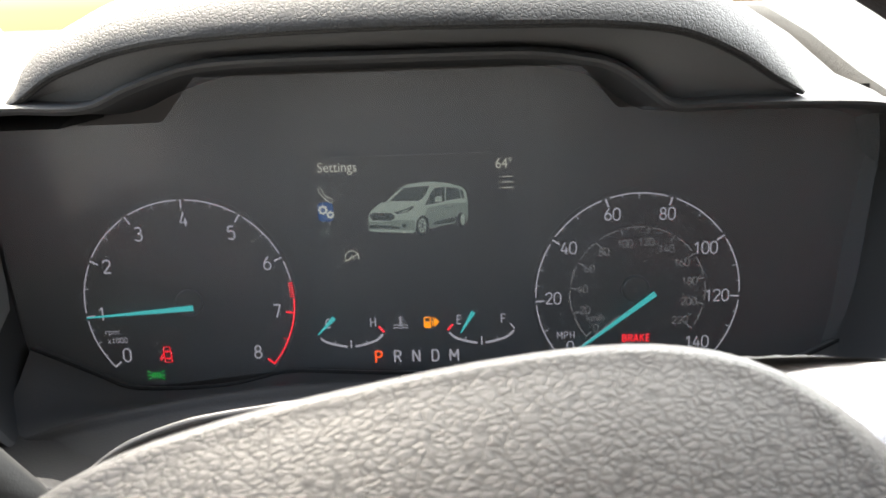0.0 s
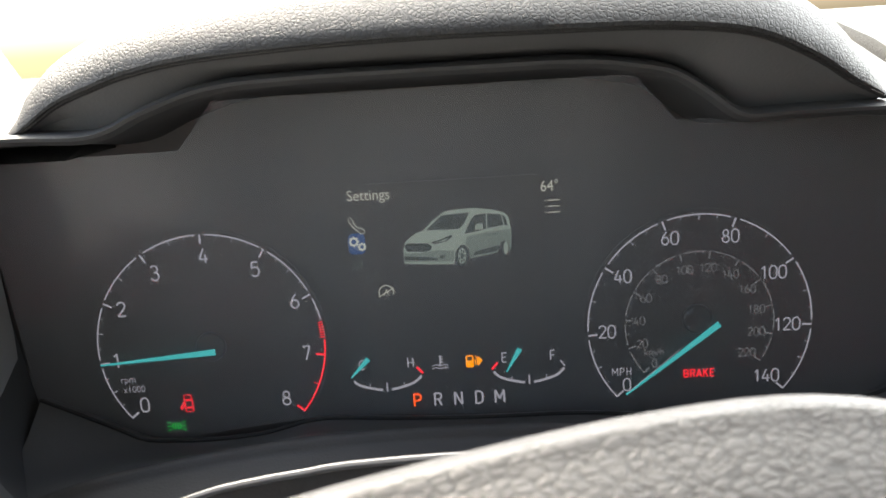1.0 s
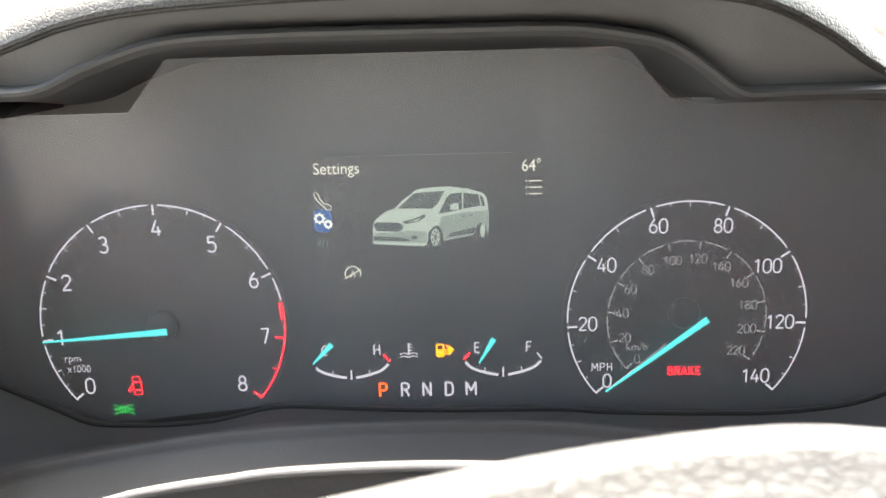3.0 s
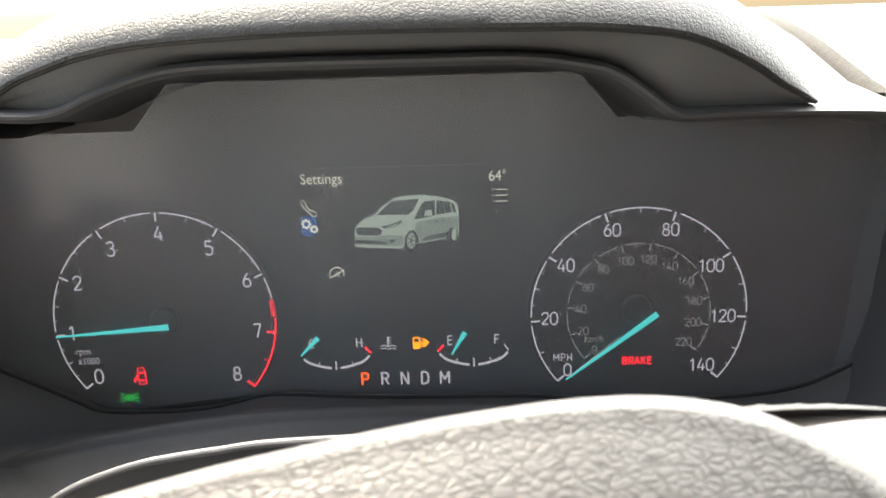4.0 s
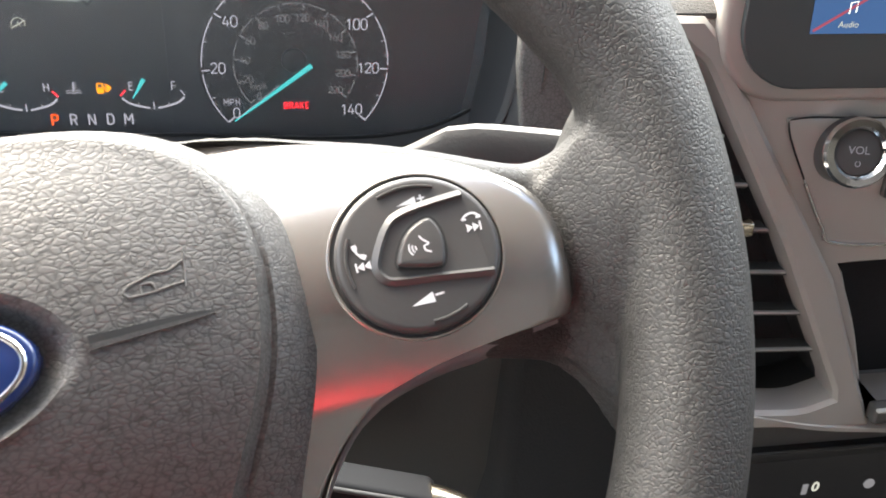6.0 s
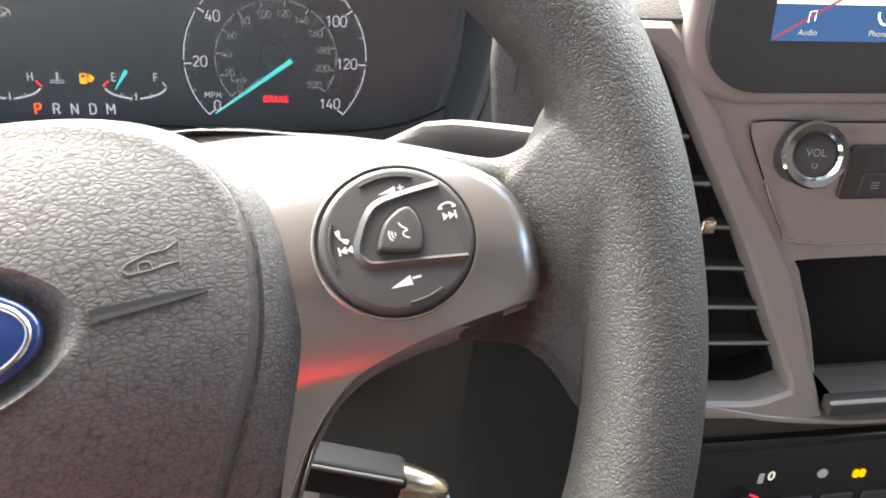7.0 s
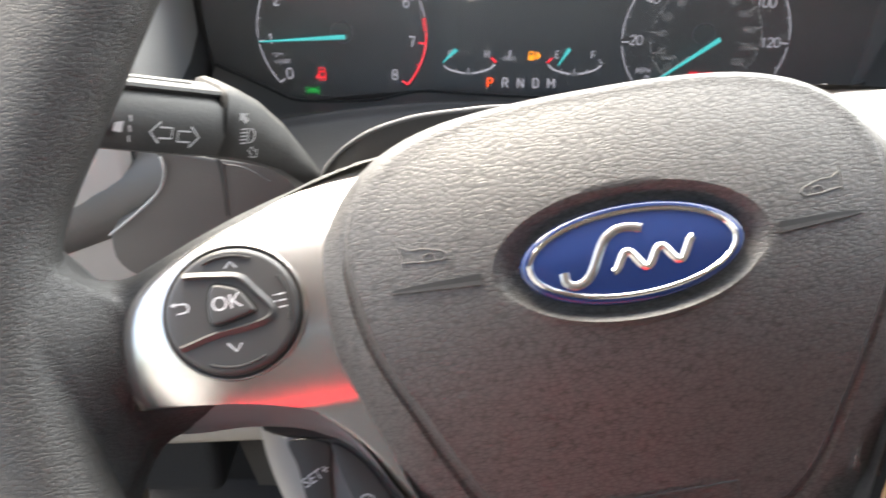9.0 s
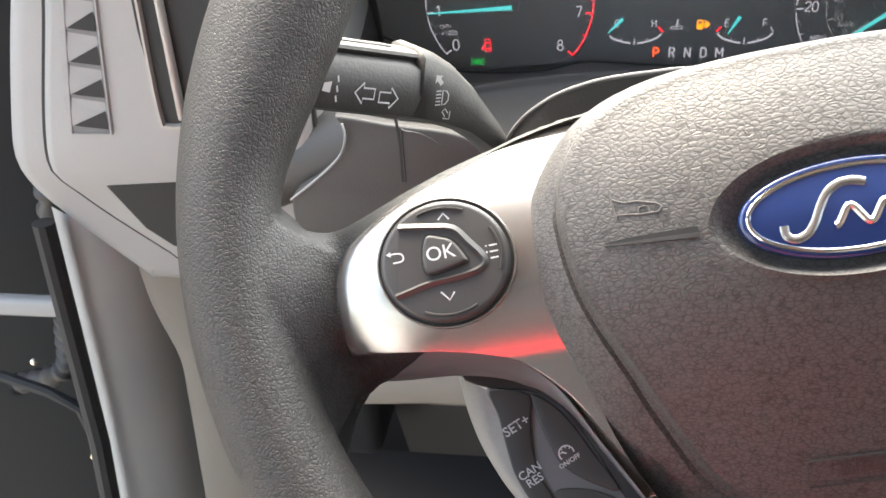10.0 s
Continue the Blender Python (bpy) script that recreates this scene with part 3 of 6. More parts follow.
def radial(cx, cz, r, deg):
    return cx + r * math.cos(radians(deg)), cz + r * math.sin(radians(deg))


def dial_marks(parent, m, cx, cz, R, angle, values, major, half, bounds, mats, widths, lens, names=("major_tick", "minor_tick")):
    """Ticks, each an object; alike ticks share a mesh."""
    kinds = {}
    for v in values:
        kind = 0 if abs(v / major - round(v / major)) < 1e-6 else (1 if abs(v / half - round(v / half)) < 1e-6 else 2)
        mat = mats(v)
        key = (kind, mat.name)
        if key not in kinds:
            bm = flat(bmesh.new(), [(-lens[kind], -widths[kind] / 2), (0.0002, -widths[kind] / 2), (0.0002, widths[kind] / 2), (-lens[kind], widths[kind] / 2)])
            kinds[key] = finish(bm, "tick", mat, 0)
        a = angle(v)
        x, z = radial(cx, cz, R, a)
        part(names[0] if kind == 0 else names[1], kinds[key], mat, parent, m=m @ pose(x, z, 0.0003, 0, 0, a))


def cluster():
    cl = thing("instrument_cluster", "lit instrument cluster with two dials and a small centre screen", "instrument cluster")

    def depth(x):
        return float(np.interp(x, (-0.2, -0.078, -0.068, -0.056, -0.047, 0.026, 0.034, 0.044, 0.052, 0.2), (0.4036, 0.4038, 0.4060, 0.4110, 0.4126, 0.4126, 0.4122, 0.4092, 0.4084, 0.4082)))
    xs = [-0.195, -0.15, -0.1255, -0.115, -0.105, -0.1, -0.078, -0.073, -0.068, -0.062, -0.056, -0.0515, -0.047, -0.01, 0.026, 0.030, 0.034, 0.039, 0.044, 0.048, 0.052, 0.062, 0.07, 0.08, 0.09, 0.13, 0.19]
    part("face_panel", loft(bmesh.new(), [[(x, depth(x), -0.085), (x, depth(x), 0.0), (x, depth(x), float(np.interp(x, (-0.15, -0.1255, -0.115, -0.105, -0.1, 0.062, 0.07, 0.08, 0.09), (0.066, 0.0685, 0.075, 0.081, 0.085, 0.085, 0.0805, 0.0735, 0.066))))] for x in xs], closed=False), FACE, cl, "smooth black dial face", smooth=60)
    T, S, M = gauge_plane(0.4026), gauge_plane(0.4070), gauge_plane(0.4114)

    # tachometer
    tach = part("tachometer", finish(slab(bmesh.new(), arc(-0.1089, -0.0177, 0.0478, 0, 358, 60), 0.0, 0.0003), "tachometer", FACE, 0), FACE, cl, "round rev counter with white and red scale", m=gauge_plane(0.4032))
    Tm = gauge_plane(0.4032).inverted() @ T
    cx, cz, R = -0.1080, -0.0175, 0.0452

    def ta(v):
        return 218.8 - 32.35 * v
    for v0, v1 in [(0, 0.93), (1.07, 1.93), (2.07, 2.93), (3.07, 3.93), (4.07, 4.93), (5.07, 5.93), (6.07, 6.42)]:
        part("scale_arc", stroke(bmesh.new(), arc(cx, cz, R, ta(v0), ta(v1), 14), 0.0006, 0.0003), WHITE_G, tach, smooth=0, m=Tm)
    part("red_arc", stroke(bmesh.new(), arc(cx, cz, R, ta(6.75), ta(8), 20), 0.0006, 0.0003), RED_G, tach, "red warning arc", smooth=0, m=Tm)
    red_tick = finish(flat(bmesh.new(), [(-0.0016, -0.0002), (0.0004, -0.0002), (0.0004, 0.0002), (-0.0016, 0.0002)]), "tick", RED_G, 0)
    for k in range(7):
        x, z = radial(cx, cz, R, ta(6.47 + 0.04 * k))
        part("red_tick", red_tick, RED_G, tach, m=Tm @ pose(x, z, 0.0003, 0, 0, ta(6.47 + 0.04 * k)))
    dial_marks(tach, Tm, cx, cz, R, ta, [k / 4 for k in range(33) if not 6.3 < k / 4 < 6.9 and k / 4 not in (7.25, 7.75)], 1, 0.5, None,
               lambda v: RED_G if v > 6.6 else WHITE_G, (0.0008, 0.0004, 0.0003), (0.0036, 0.0022, 0.0014))
    for v, x, z in ((0, -0.1376, -0.0406), (1, -0.1465, -0.0214), (2, -0.1418, -0.0004), (3, -0.1268, 0.0135), (4, -0.1069, 0.0193), (5, -0.0874, 0.0129), (6, -0.0731, -0.0010), (7, -0.0704, -0.0224), (8, -0.0802, -0.0409)):
        figures(str(v), 0.0059, WHITE_G, tach, Tm @ pose(x, z, 0.0003))
    lettering("rpm", 0.0042, WHITE_G, tach, Tm @ pose(-0.1430, -0.0297, 0.0003), "unit_text", squeeze=0.92, weight=-0.008)
    lettering("x1000", 0.0042, WHITE_G, tach, Tm @ pose(-0.1410, -0.0339, 0.0003), "unit_text", squeeze=0.86, weight=-0.008)
    # door-open lamp and side-light lamp
    bm = stroke(bmesh.new(), [(-0.0013, 0.0036), (0.0013, 0.0036), (0.0018, 0.0008), (0.0019, -0.0034), (-0.0010, -0.0036), (-0.0013, 0.0008)], 0.00045, closed=True)
    stroke(bm, [(-0.0008, 0.0014), (0.0012, 0.0014)], 0.0007, 0.00003), stroke(bm, [(-0.0006, -0.0018), (0.0015, -0.0018)], 0.0007, 0.00003)
    stroke(bm, [(-0.0014, 0.0006), (-0.0032, -0.0018)], 0.0005, 0.00003), stroke(bm, [(-0.0032, -0.0016), (-0.0030, -0.0026), (-0.0012, -0.0008)], 0.0005, 0.00003)
    part("door_lamp", bm, RED_G, tach, "red door-open warning lamp", smooth=0, m=Tm @ pose(-0.1201, -0.0409, 0.0003))
    bm = bmesh.new()
    for sx in (-1, 1):
        stroke(bm, [(sx * 0.0005, -0.0013), (sx * 0.0005, 0.0013), (sx * 0.0013, 0.0011), (sx * 0.0018, 0), (sx * 0.0013, -0.0011)], 0.0003, closed=True)
        for dz in (-0.0013, 0, 0.0013):
            stroke(bm, [(sx * 0.0022, dz), (sx * 0.0038, dz * 1.5)], 0.00026)
    part("sidelight_lamp", bm, GREEN_G, tach, "green side-light lamp", smooth=0, m=Tm @ pose(-0.1258, -0.0503, 0.0003))
    bm = slab(bmesh.new(), arc(0, 0, 0.006, 0, 345, 23), 0.0, 0.0022, 0.0012)
    part("hub", bm, FACE, tach, "gloss black needle hub", m=Tm @ pose(cx, cz, 0.0))

    def needle(parent, inv, y, a, b, w0, w1):
        a, b = np.array(a), np.array(b)
        d = (b - a) / np.linalg.norm(b - a)
        n = np.array((-d[1], d[0]))
        pts = [a + n * w0 / 2, a - n * w0 / 2, b - n * w1 / 2, b + n * w1 / 2]
        nd = part("needle", slab(bmesh.new(), [tuple(q) for q in pts], 0, 0.0008, 0.0002, 1), CYAN_G, parent, "glowing cyan needle", smooth=0, m=inv @ gauge_plane(y))
        # glowing pale line painted as a reflection along the needle
        if w1 > 0.00055:
            off = -n * (w0 * 0.95)
            pts = [a * 0.62 + b * 0.38 + off * 0.75, b * 0.96 + a * 0.04 + off * 0.2]
            part("needle_reflection", stroke(bmesh.new(), [tuple(q) for q in pts], 0.00022, 0.0006), WHITE_G, nd, "thin glowing line painted as the needle's reflection", smooth=0)
    inv = gauge_plane(0.4032).inverted()
    needle(tach, inv, 0.4000, (-0.1060, -0.0192), (-0.1522, -0.0222), 0.0024, 0.0005)

    # speedometer
    spd = part("speedometer", finish(slab(bmesh.new(), arc(0.0862, -0.0208, 0.0464, 0, 358, 60), 0.0, 0.0003), "speedometer", FACE, 0), FACE, cl, "round speedometer with miles and kilometres scales", m=gauge_plane(0.4076))
    inv = gauge_plane(0.4076).inverted()
    Sm = inv @ S
    cx, cz, R = 0.0856, -0.0206, 0.0440

    def sa(v):
        return 221.0 - 1.873 * v
    for k in range(7):
        part("scale_arc", stroke(bmesh.new(), arc(cx, cz, R, sa(20 * k + (1.3 if k else 0)), sa(20 * k + (18.7 if k < 6 else 20)), 14), 0.0006, 0.0003), WHITE_G, spd, smooth=0, m=Sm)
    dial_marks(spd, Sm, cx, cz, R, sa, [5 * k for k in range(29)], 20, 10, None, lambda v: WHITE_G, (0.0008, 0.0004, 0.0003), (0.0036, 0.0022, 0.0014))
    for v, x, z in ((0, 0.0565, -0.0447), (20, 0.0491, -0.0221), (40, 0.0559, 0.0003), (60, 0.0744, 0.0145), (80, 0.0978, 0.0141), (100, 0.1144, -0.0014), (120, 0.1200, -0.0229), (140, 0.1119, -0.0439)):
        figures(str(v), 0.0052, WHITE_G, spd, Sm @ pose(x, z, 0.0003))
    figures("MPH", 0.0032, WHITE_G, spd, Sm @ pose(0.0546, -0.0391, 0.0003), "unit_text", pitch=0.86)
    R2 = 0.0293

    def ka(v):
        return sa(v / 1.609344)
    for k in range(11):
        part("inner_arc", stroke(bmesh.new(), arc(cx, cz, R2, ka(20 * k + (2.5 if k else 0)), ka(20 * k + 17.5), 8), 0.0004, 0.0003), DIM_G, spd, "dim grey inner scale", smooth=0, m=Sm)
    dial_marks(spd, Sm, cx, cz, R2, ka, [5 * k for k in range(45)], 20, 10, None, lambda v: DIM_G, (0.0006, 0.0003, 0.0002), (0.0029, 0.0014, 0.0008), ("inner_tick", "inner_tick"))
    for v in range(0, 221, 20):
        x, z = radial(cx, cz, 0.0238 - (0.0010 if v > 90 else 0), ka(v))
        figures(str(v), 0.0034, DIM_G, spd, Sm @ pose(x, z, 0.0003), "inner_numeral", weight=0.11)
    lettering("km/h", 0.0043, DIM_G, spd, Sm @ pose(0.0675, -0.0316, 0.0003), "unit_text", squeeze=0.95)
    figures("BRAKE", 0.0033, RED_G, spd, Sm @ pose(0.0853, -0.0413, 0.0003), "brake_lamp", weight=0.16, pitch=0.78)
    part("hub", slab(bmesh.new(), arc(0, 0, 0.006, 0, 345, 23), 0.0, 0.0022, 0.0012), FACE, spd, "gloss black needle hub", m=Sm @ pose(cx - 0.001, cz + 0.002, 0))
    needle(spd, inv, 0.4040, (0.0928, -0.0204), (0.0556, -0.0478), 0.0024, 0.0006)

    # centre screen
    scr = part("centre_screen", finish(slab(bmesh.new(), rrect(-0.0105, -0.008, 0.072, 0.100, 0.002), 0.0, 0.0003), "centre_screen", SCREEN_FACE, 0), SCREEN_FACE, cl, "small colour screen showing a settings page", m=gauge_plane(0.4121))
    Mm = gauge_plane(0.4121).inverted() @ M
    lettering("Settings", 0.0061, TFT_G, scr, Mm @ pose(-0.0420, 0.0376, 0), "screen_title", squeeze=0.90)
    lettering("64\u00b0", 0.0063, TFT_G, scr, Mm @ pose(0.0290, 0.0370, 0), "screen_temperature", squeeze=0.85)
    bm = bmesh.new()
    for k in range(3):
        stroke(bm, [(-0.0018, 0.0024 - 0.0024 * k), (0.0030, 0.0024 - 0.0024 * k)], 0.0004)
        stroke(bm, [(-0.0030, 0.0024 - 0.0024 * k), (-0.0025, 0.0024 - 0.0024 * k)], 0.0006)
    part("menu_icon", bm, TFT_G, scr, smooth=0, m=Mm @ pose(0.0298, 0.0291, 0))
    part("menu_highlight", flat(bmesh.new(), rrect(-0.0480, 0.0185, 0.0068, 0.0085, 0.002), -0.00015), TFT_BLUE, scr, "blue glow behind the chosen menu icon", smooth=0, m=Mm)
    hand = spline([(-0.0027, 0.0028), (-0.0018, 0.0008), (0.0, -0.0012), (0.0024, -0.0024)], 6, False)
    left, right = inset_open(hand, 0.00055), inset_open(hand, -0.00055)
    bm = stroke(bmesh.new(), [(-0.0034, 0.0030), (-0.0024, 0.0036), (-0.0015, 0.0022)] + left[6:-5] + [(0.0012, -0.0008), (0.0028, -0.0018), (0.0026, -0.0030), (0.0012, -0.0032)] + right[5:-6][::-1] + [(-0.0030, 0.0014)], 0.00032, closed=True)
    part("phone_icon", bm, TFT_G, scr, smooth=0, m=Mm @ pose(-0.0473, 0.0257, 0))
    bm = bmesh.new()
    for gx, gz, gr in ((-0.0011, 0.0010, 0.0014), (0.0020, -0.0012, 0.0011)):
        stroke(bm, arc(gx, gz, gr, 0, 337, 15), 0.0008, closed=True)
        for k in range(8):
            p, q = radial(gx, gz, gr, 45 * k), radial(gx, gz, gr * 1.55, 45 * k)
            stroke(bm, [p, q], 0.0006)
    part("gear_icon", bm, TFT_G, scr, smooth=0, m=Mm @ pose(-0.0480, 0.0184, 0))
    bm = bmesh.new()
    for k in range(3):
        stroke(bm, [(-0.0022 + 0.0018 * k, -0.0018), (-0.0008 + 0.0014 * k, 0.0018)], 0.0004)
    part("lane_icon", bm, VAN_MID, scr, smooth=0, m=Mm @ pose(-0.0484, 0.0096, 0))
    bm = stroke(bmesh.new(), arc(0, 0, 0.0029, -20, 200, 18), 0.0004)
    stroke(bm, [(-0.0009, -0.0012), (0, 0.0012), (0.0009, -0.0012)], 0.0004), stroke(bm, [(-0.0032, -0.0018), (0.0032, 0.0018)], 0.0004)
    part("stop_start_icon", bm, TFT_G, scr, smooth=0, m=Mm @ pose(-0.0378, -0.0020, 0))

    # the van drawn on the screen
    def px(pts):
        return [(-0.0419 + (X - 600) * 0.0002 - (Y - 300) * 0.0000093, 0.0377 - (Y - 300) * 0.000212 - (X - 600) * 0.000005) for X, Y in pts]

    def disc(x, y, rx, ry):
        return [(x + rx * math.cos(a), y + ry * math.sin(a)) for a in np.linspace(0, 6.1, 22)]
    shapes = [
        ("van_wheel", disc(781, 420, 13.5, 22), VAN_DARK, 0.0000), ("van_wheel", disc(868, 408, 8, 17), VAN_DARK, 0.0000),
        ("van_body", [(667, 432), (666, 403), (670, 390), (690, 374), (706, 370), (722, 353), (740, 341), (745, 336), (770, 332), (805, 330), (840, 334), (866, 341), (875, 350), (879, 375), (880, 408), (877, 414),
                      (874, 398), (866, 393), (858, 396), (854, 412), (852, 416), (800, 425), (797, 425), (796, 408), (788, 399), (778, 400), (769, 412), (767, 432), (762, 436), (700, 434)], VAN_G, 0.0002),
        ("van_side", [(797, 424), (796, 407), (789, 398), (792, 384), (832, 376), (878, 372), (880, 406), (877, 412), (874, 397), (866, 392), (857, 395), (853, 411), (851, 415), (800, 424)], VAN_MID, 0.0003),
        ("van_bumper", [(667, 412), (700, 412), (735, 408), (766, 410), (766, 430), (740, 430), (667, 428)], VAN_MID, 0.0003),
        ("van_windscreen", [(712, 369), (742, 342), (797, 338), (786, 360), (775, 369)], VAN_DARK, 0.0006),
        ("van_pillar", [(796, 332), (806, 331), (790, 368), (778, 371), (786, 362), (798, 338)], VAN_G, 0.0007),
        ("van_window", [(787, 378), (800, 352), (808, 343), (829, 341), (830, 370), (808, 375)], VAN_DARK, 0.0006),
        ("van_window", [(832, 341), (859, 344), (864, 364), (832, 369)], VAN_DARK, 0.0006), ("van_window", [(861, 345), (868, 349), (872, 365), (866, 364)], VAN_DARK, 0.0006),
        ("van_grille", [(668, 398), (674, 393), (714, 394), (723, 400), (720, 407), (712, 410), (674, 409)], VAN_DARK, 0.0006),
        ("van_grille", [(668, 418), (715, 420), (735, 424), (733, 427), (668, 425)], VAN_DARK, 0.0006),
        ("van_fog_lamp", [(737, 418), (750, 417), (746, 424), (739, 424)], VAN_DARK, 0.0006),
        ("van_headlight", [(720, 392), (742, 387), (761, 379), (764, 383), (750, 392), (728, 396)], VAN_DARK, 0.0006), ("van_headlight", [(728, 393), (744, 389), (756, 384), (748, 391)], VAN_G, 0.0008),
        ("van_sill", [(803, 420), (810, 412), (855, 402), (858, 406), (850, 413)], VAN_DARK, 0.0006),
        ("van_mirror", [(808, 371), (809, 362), (816, 359), (823, 360), (824, 371)], VAN_G, 0.0008),
        ("van_handle", [(829, 382), (836, 381), (836, 383), (829, 384)], VAN_DARK, 0.0006), ("van_handle", [(843, 380), (850, 379), (850, 381), (843, 382)], VAN_DARK, 0.0006),
        ("van_rim", disc(782, 420, 8, 15), VAN_G, 0.0004), ("van_rim", disc(869, 408, 4.6, 12), VAN_G, 0.0004),
        ("van_hub", disc(782, 420, 3, 6), VAN_DARK, 0.0006),
    ]
    for k in range(7):
        a = 2 * math.pi * k / 7
        shapes.append(("van_spoke_gap", disc(782 + 5.4 * math.cos(a), 420 + 10.2 * math.sin(a), 1.5, 2.6), VAN_DARK, 0.0006))
    for nm, pts, mat, z in shapes:
        part(nm, flat(bmesh.new(), px(pts), z * 0.5 + 0.0001), mat, scr, smooth=0, m=Mm)

    # clear lens over it all, hazed by colour in place of glare
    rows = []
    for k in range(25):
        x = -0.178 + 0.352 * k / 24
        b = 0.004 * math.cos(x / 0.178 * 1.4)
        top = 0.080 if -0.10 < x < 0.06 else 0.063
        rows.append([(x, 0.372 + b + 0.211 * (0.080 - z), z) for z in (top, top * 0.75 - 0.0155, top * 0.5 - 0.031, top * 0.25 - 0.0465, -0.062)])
    lens = part("lens", loft(bmesh.new(), rows, closed=False), LENS, cl, "clear plastic lens with a painted haze")
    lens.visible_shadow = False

    # temperature and fuel gauges, gear letters
    def bow(a, b, c):
        return spline([a, ((a[0] * 0.7 + b[0] * 0.3) - 0.0003, a[1] * 0.42 + b[1] * 0.58), b, ((c[0] * 0.7 + b[0] * 0.3) + 0.0003, c[1] * 0.42 + b[1] * 0.58), c], 6, False)
    for nm, x0, red, lab in (("temperature_gauge", -0.0404, 1, "curved engine temperature gauge"), ("fuel_gauge", 0.0177, -1, "curved fuel gauge, needle near empty")):
        z0 = -0.0432
        o = np.array((x0, z0))
        pts = bow((-0.0144, 0.0054), (0, 0), (0.0144, 0.0054))
        g = part(nm, stroke(bmesh.new(), [q for q in pts if q[0] < -0.0006], 0.0011), WHITE_G, cl, lab, smooth=0, m=M @ pose(x0, z0, 0))
        part("gauge_arc", stroke(bmesh.new(), [q for q in pts if q[0] > 0.0006], 0.0011), WHITE_G, g, smooth=0)
        part("gauge_tick", stroke(bmesh.new(), [(0, -0.0008), (0, 0.0032)], 0.0007), WHITE_G, g, smooth=0)
        for sx in (-1, 1):
            part("gauge_tick", stroke(bmesh.new(), [(sx * 0.0072, 0.0016), (sx * 0.0068, 0.0032)], 0.0004), WHITE_G, g, smooth=0)
        part("red_mark", stroke(bmesh.new(), [(red * 0.0150, 0.0064), (red * 0.0126, 0.0092)], 0.0009), RED_G, g, "red end mark", smooth=0)
        if red < 0:
            part("gauge_tick", stroke(bmesh.new(), [(0.0147, 0.0062), (0.0128, 0.0088)], 0.0006), WHITE_G, g, smooth=0)
        a, b = ((-0.0142, 0.0066), (-0.0066, 0.0144)) if red > 0 else ((-0.0092, 0.0056), (-0.0034, 0.0152))
        part("gauge_needle", stroke(bmesh.new(), [a, b], [0.0006, 0.0022], 0.002), CYAN_G, g, "glowing cyan needle", smooth=0)
        for ch, dx in (("C", -0.0097), ("H", 0.0102)) if red > 0 else (("E", -0.0098), ("F", 0.0098)):
            figures(ch, 0.0042, WHITE_G, g, pose(dx, 0.0112, 0), "gauge_letter", weight=0.13)
    bm = stroke(bmesh.new(), [(0, -0.0012), (0, 0.0030)], 0.0007)
    for k in range(3):
        stroke(bm, [(0, 0.0026 - 0.0012 * k), (0.0013, 0.0026 - 0.0012 * k)], 0.0004)
    for dz in (-0.0014, -0.0026):
        stroke(bm, spline([(-0.0034, dz), (-0.0017, dz + 0.0005), (0, dz), (0.0017, dz + 0.0005), (0.0034, dz)], 4, False), 0.0004)
    part("coolant_icon", bm, WHITE_G, scr, smooth=0, m=Mm @ pose(-0.0181, -0.0327, 0))
    bm = stroke(bmesh.new(), rrect(-0.0017, 0, 0.0026, 0.0046, 0.0004), 0.0006, closed=True)
    flat(bm, [(-0.0030, -0.0023), (-0.0004, -0.0023), (-0.0004, 0.0004), (-0.0030, 0.0004)])
    stroke(bm, [(-0.0004, 0.0004), (0.0006, 0.0004), (0.0006, -0.0016), (0.0014, -0.0016), (0.0014, 0.0012), (0.0006, 0.0022)], 0.0005)
    flat(bm, [(0.0016, -0.0021), (0.0036, 0.0002), (0.0016, 0.0022)])
    part("fuel_lamp", bm, ORANGE_G, scr, "orange low fuel lamp", smooth=0, m=Mm @ pose(-0.0044, -0.0328, 0.0002))
    for k, ch in enumerate("PRNDM"):
        figures(ch, 0.0055, PARK_G if ch == "P" else WHITE_G, scr, Mm @ pose(-0.0285 + 0.00845 * k, -0.0482 - 0.00005 * k, 0.0002), "gear_letter", weight=0.15)


cluster()


# ---- steering wheel ----
WHEEL = Matrix(((0.98219, -0.18786, 0.00205, 0.0015), (0.11466, 0.59079, -0.79863, 0.1185), (0.14882, 0.78465, 0.60181, 0.0175), (0, 0, 0, 1)))


def mirror(pts):
    return [(-x, y) for x, y in pts][::-1]


def dome(x, y):
    a = abs(y)
    return 0.0185 - 2.6 * x * x - (6.5 * a * a if a < 0.045 else 0.0132 + 0.585 * (a - 0.045))


COVER_R = [(0.0, 0.0405), (0.0202, 0.0403), (0.0400, 0.0388), (0.0545, 0.0348), (0.0650, 0.0282), (0.0728, 0.0185), (0.0775, 0.0080), (0.0788, -0.0030), (0.0775, -0.0140), (0.0746, -0.0252),
           (0.0678, -0.0430), (0.0606, -0.0620), (0.0460, -0.0850), (0.0220, -0.0970), (0.0, -0.0990)]
COVER = resample(spline(COVER_R + mirror(COVER_R)[1:-1], 6), 96, True)
EMB = (0.0003, -0.0058)


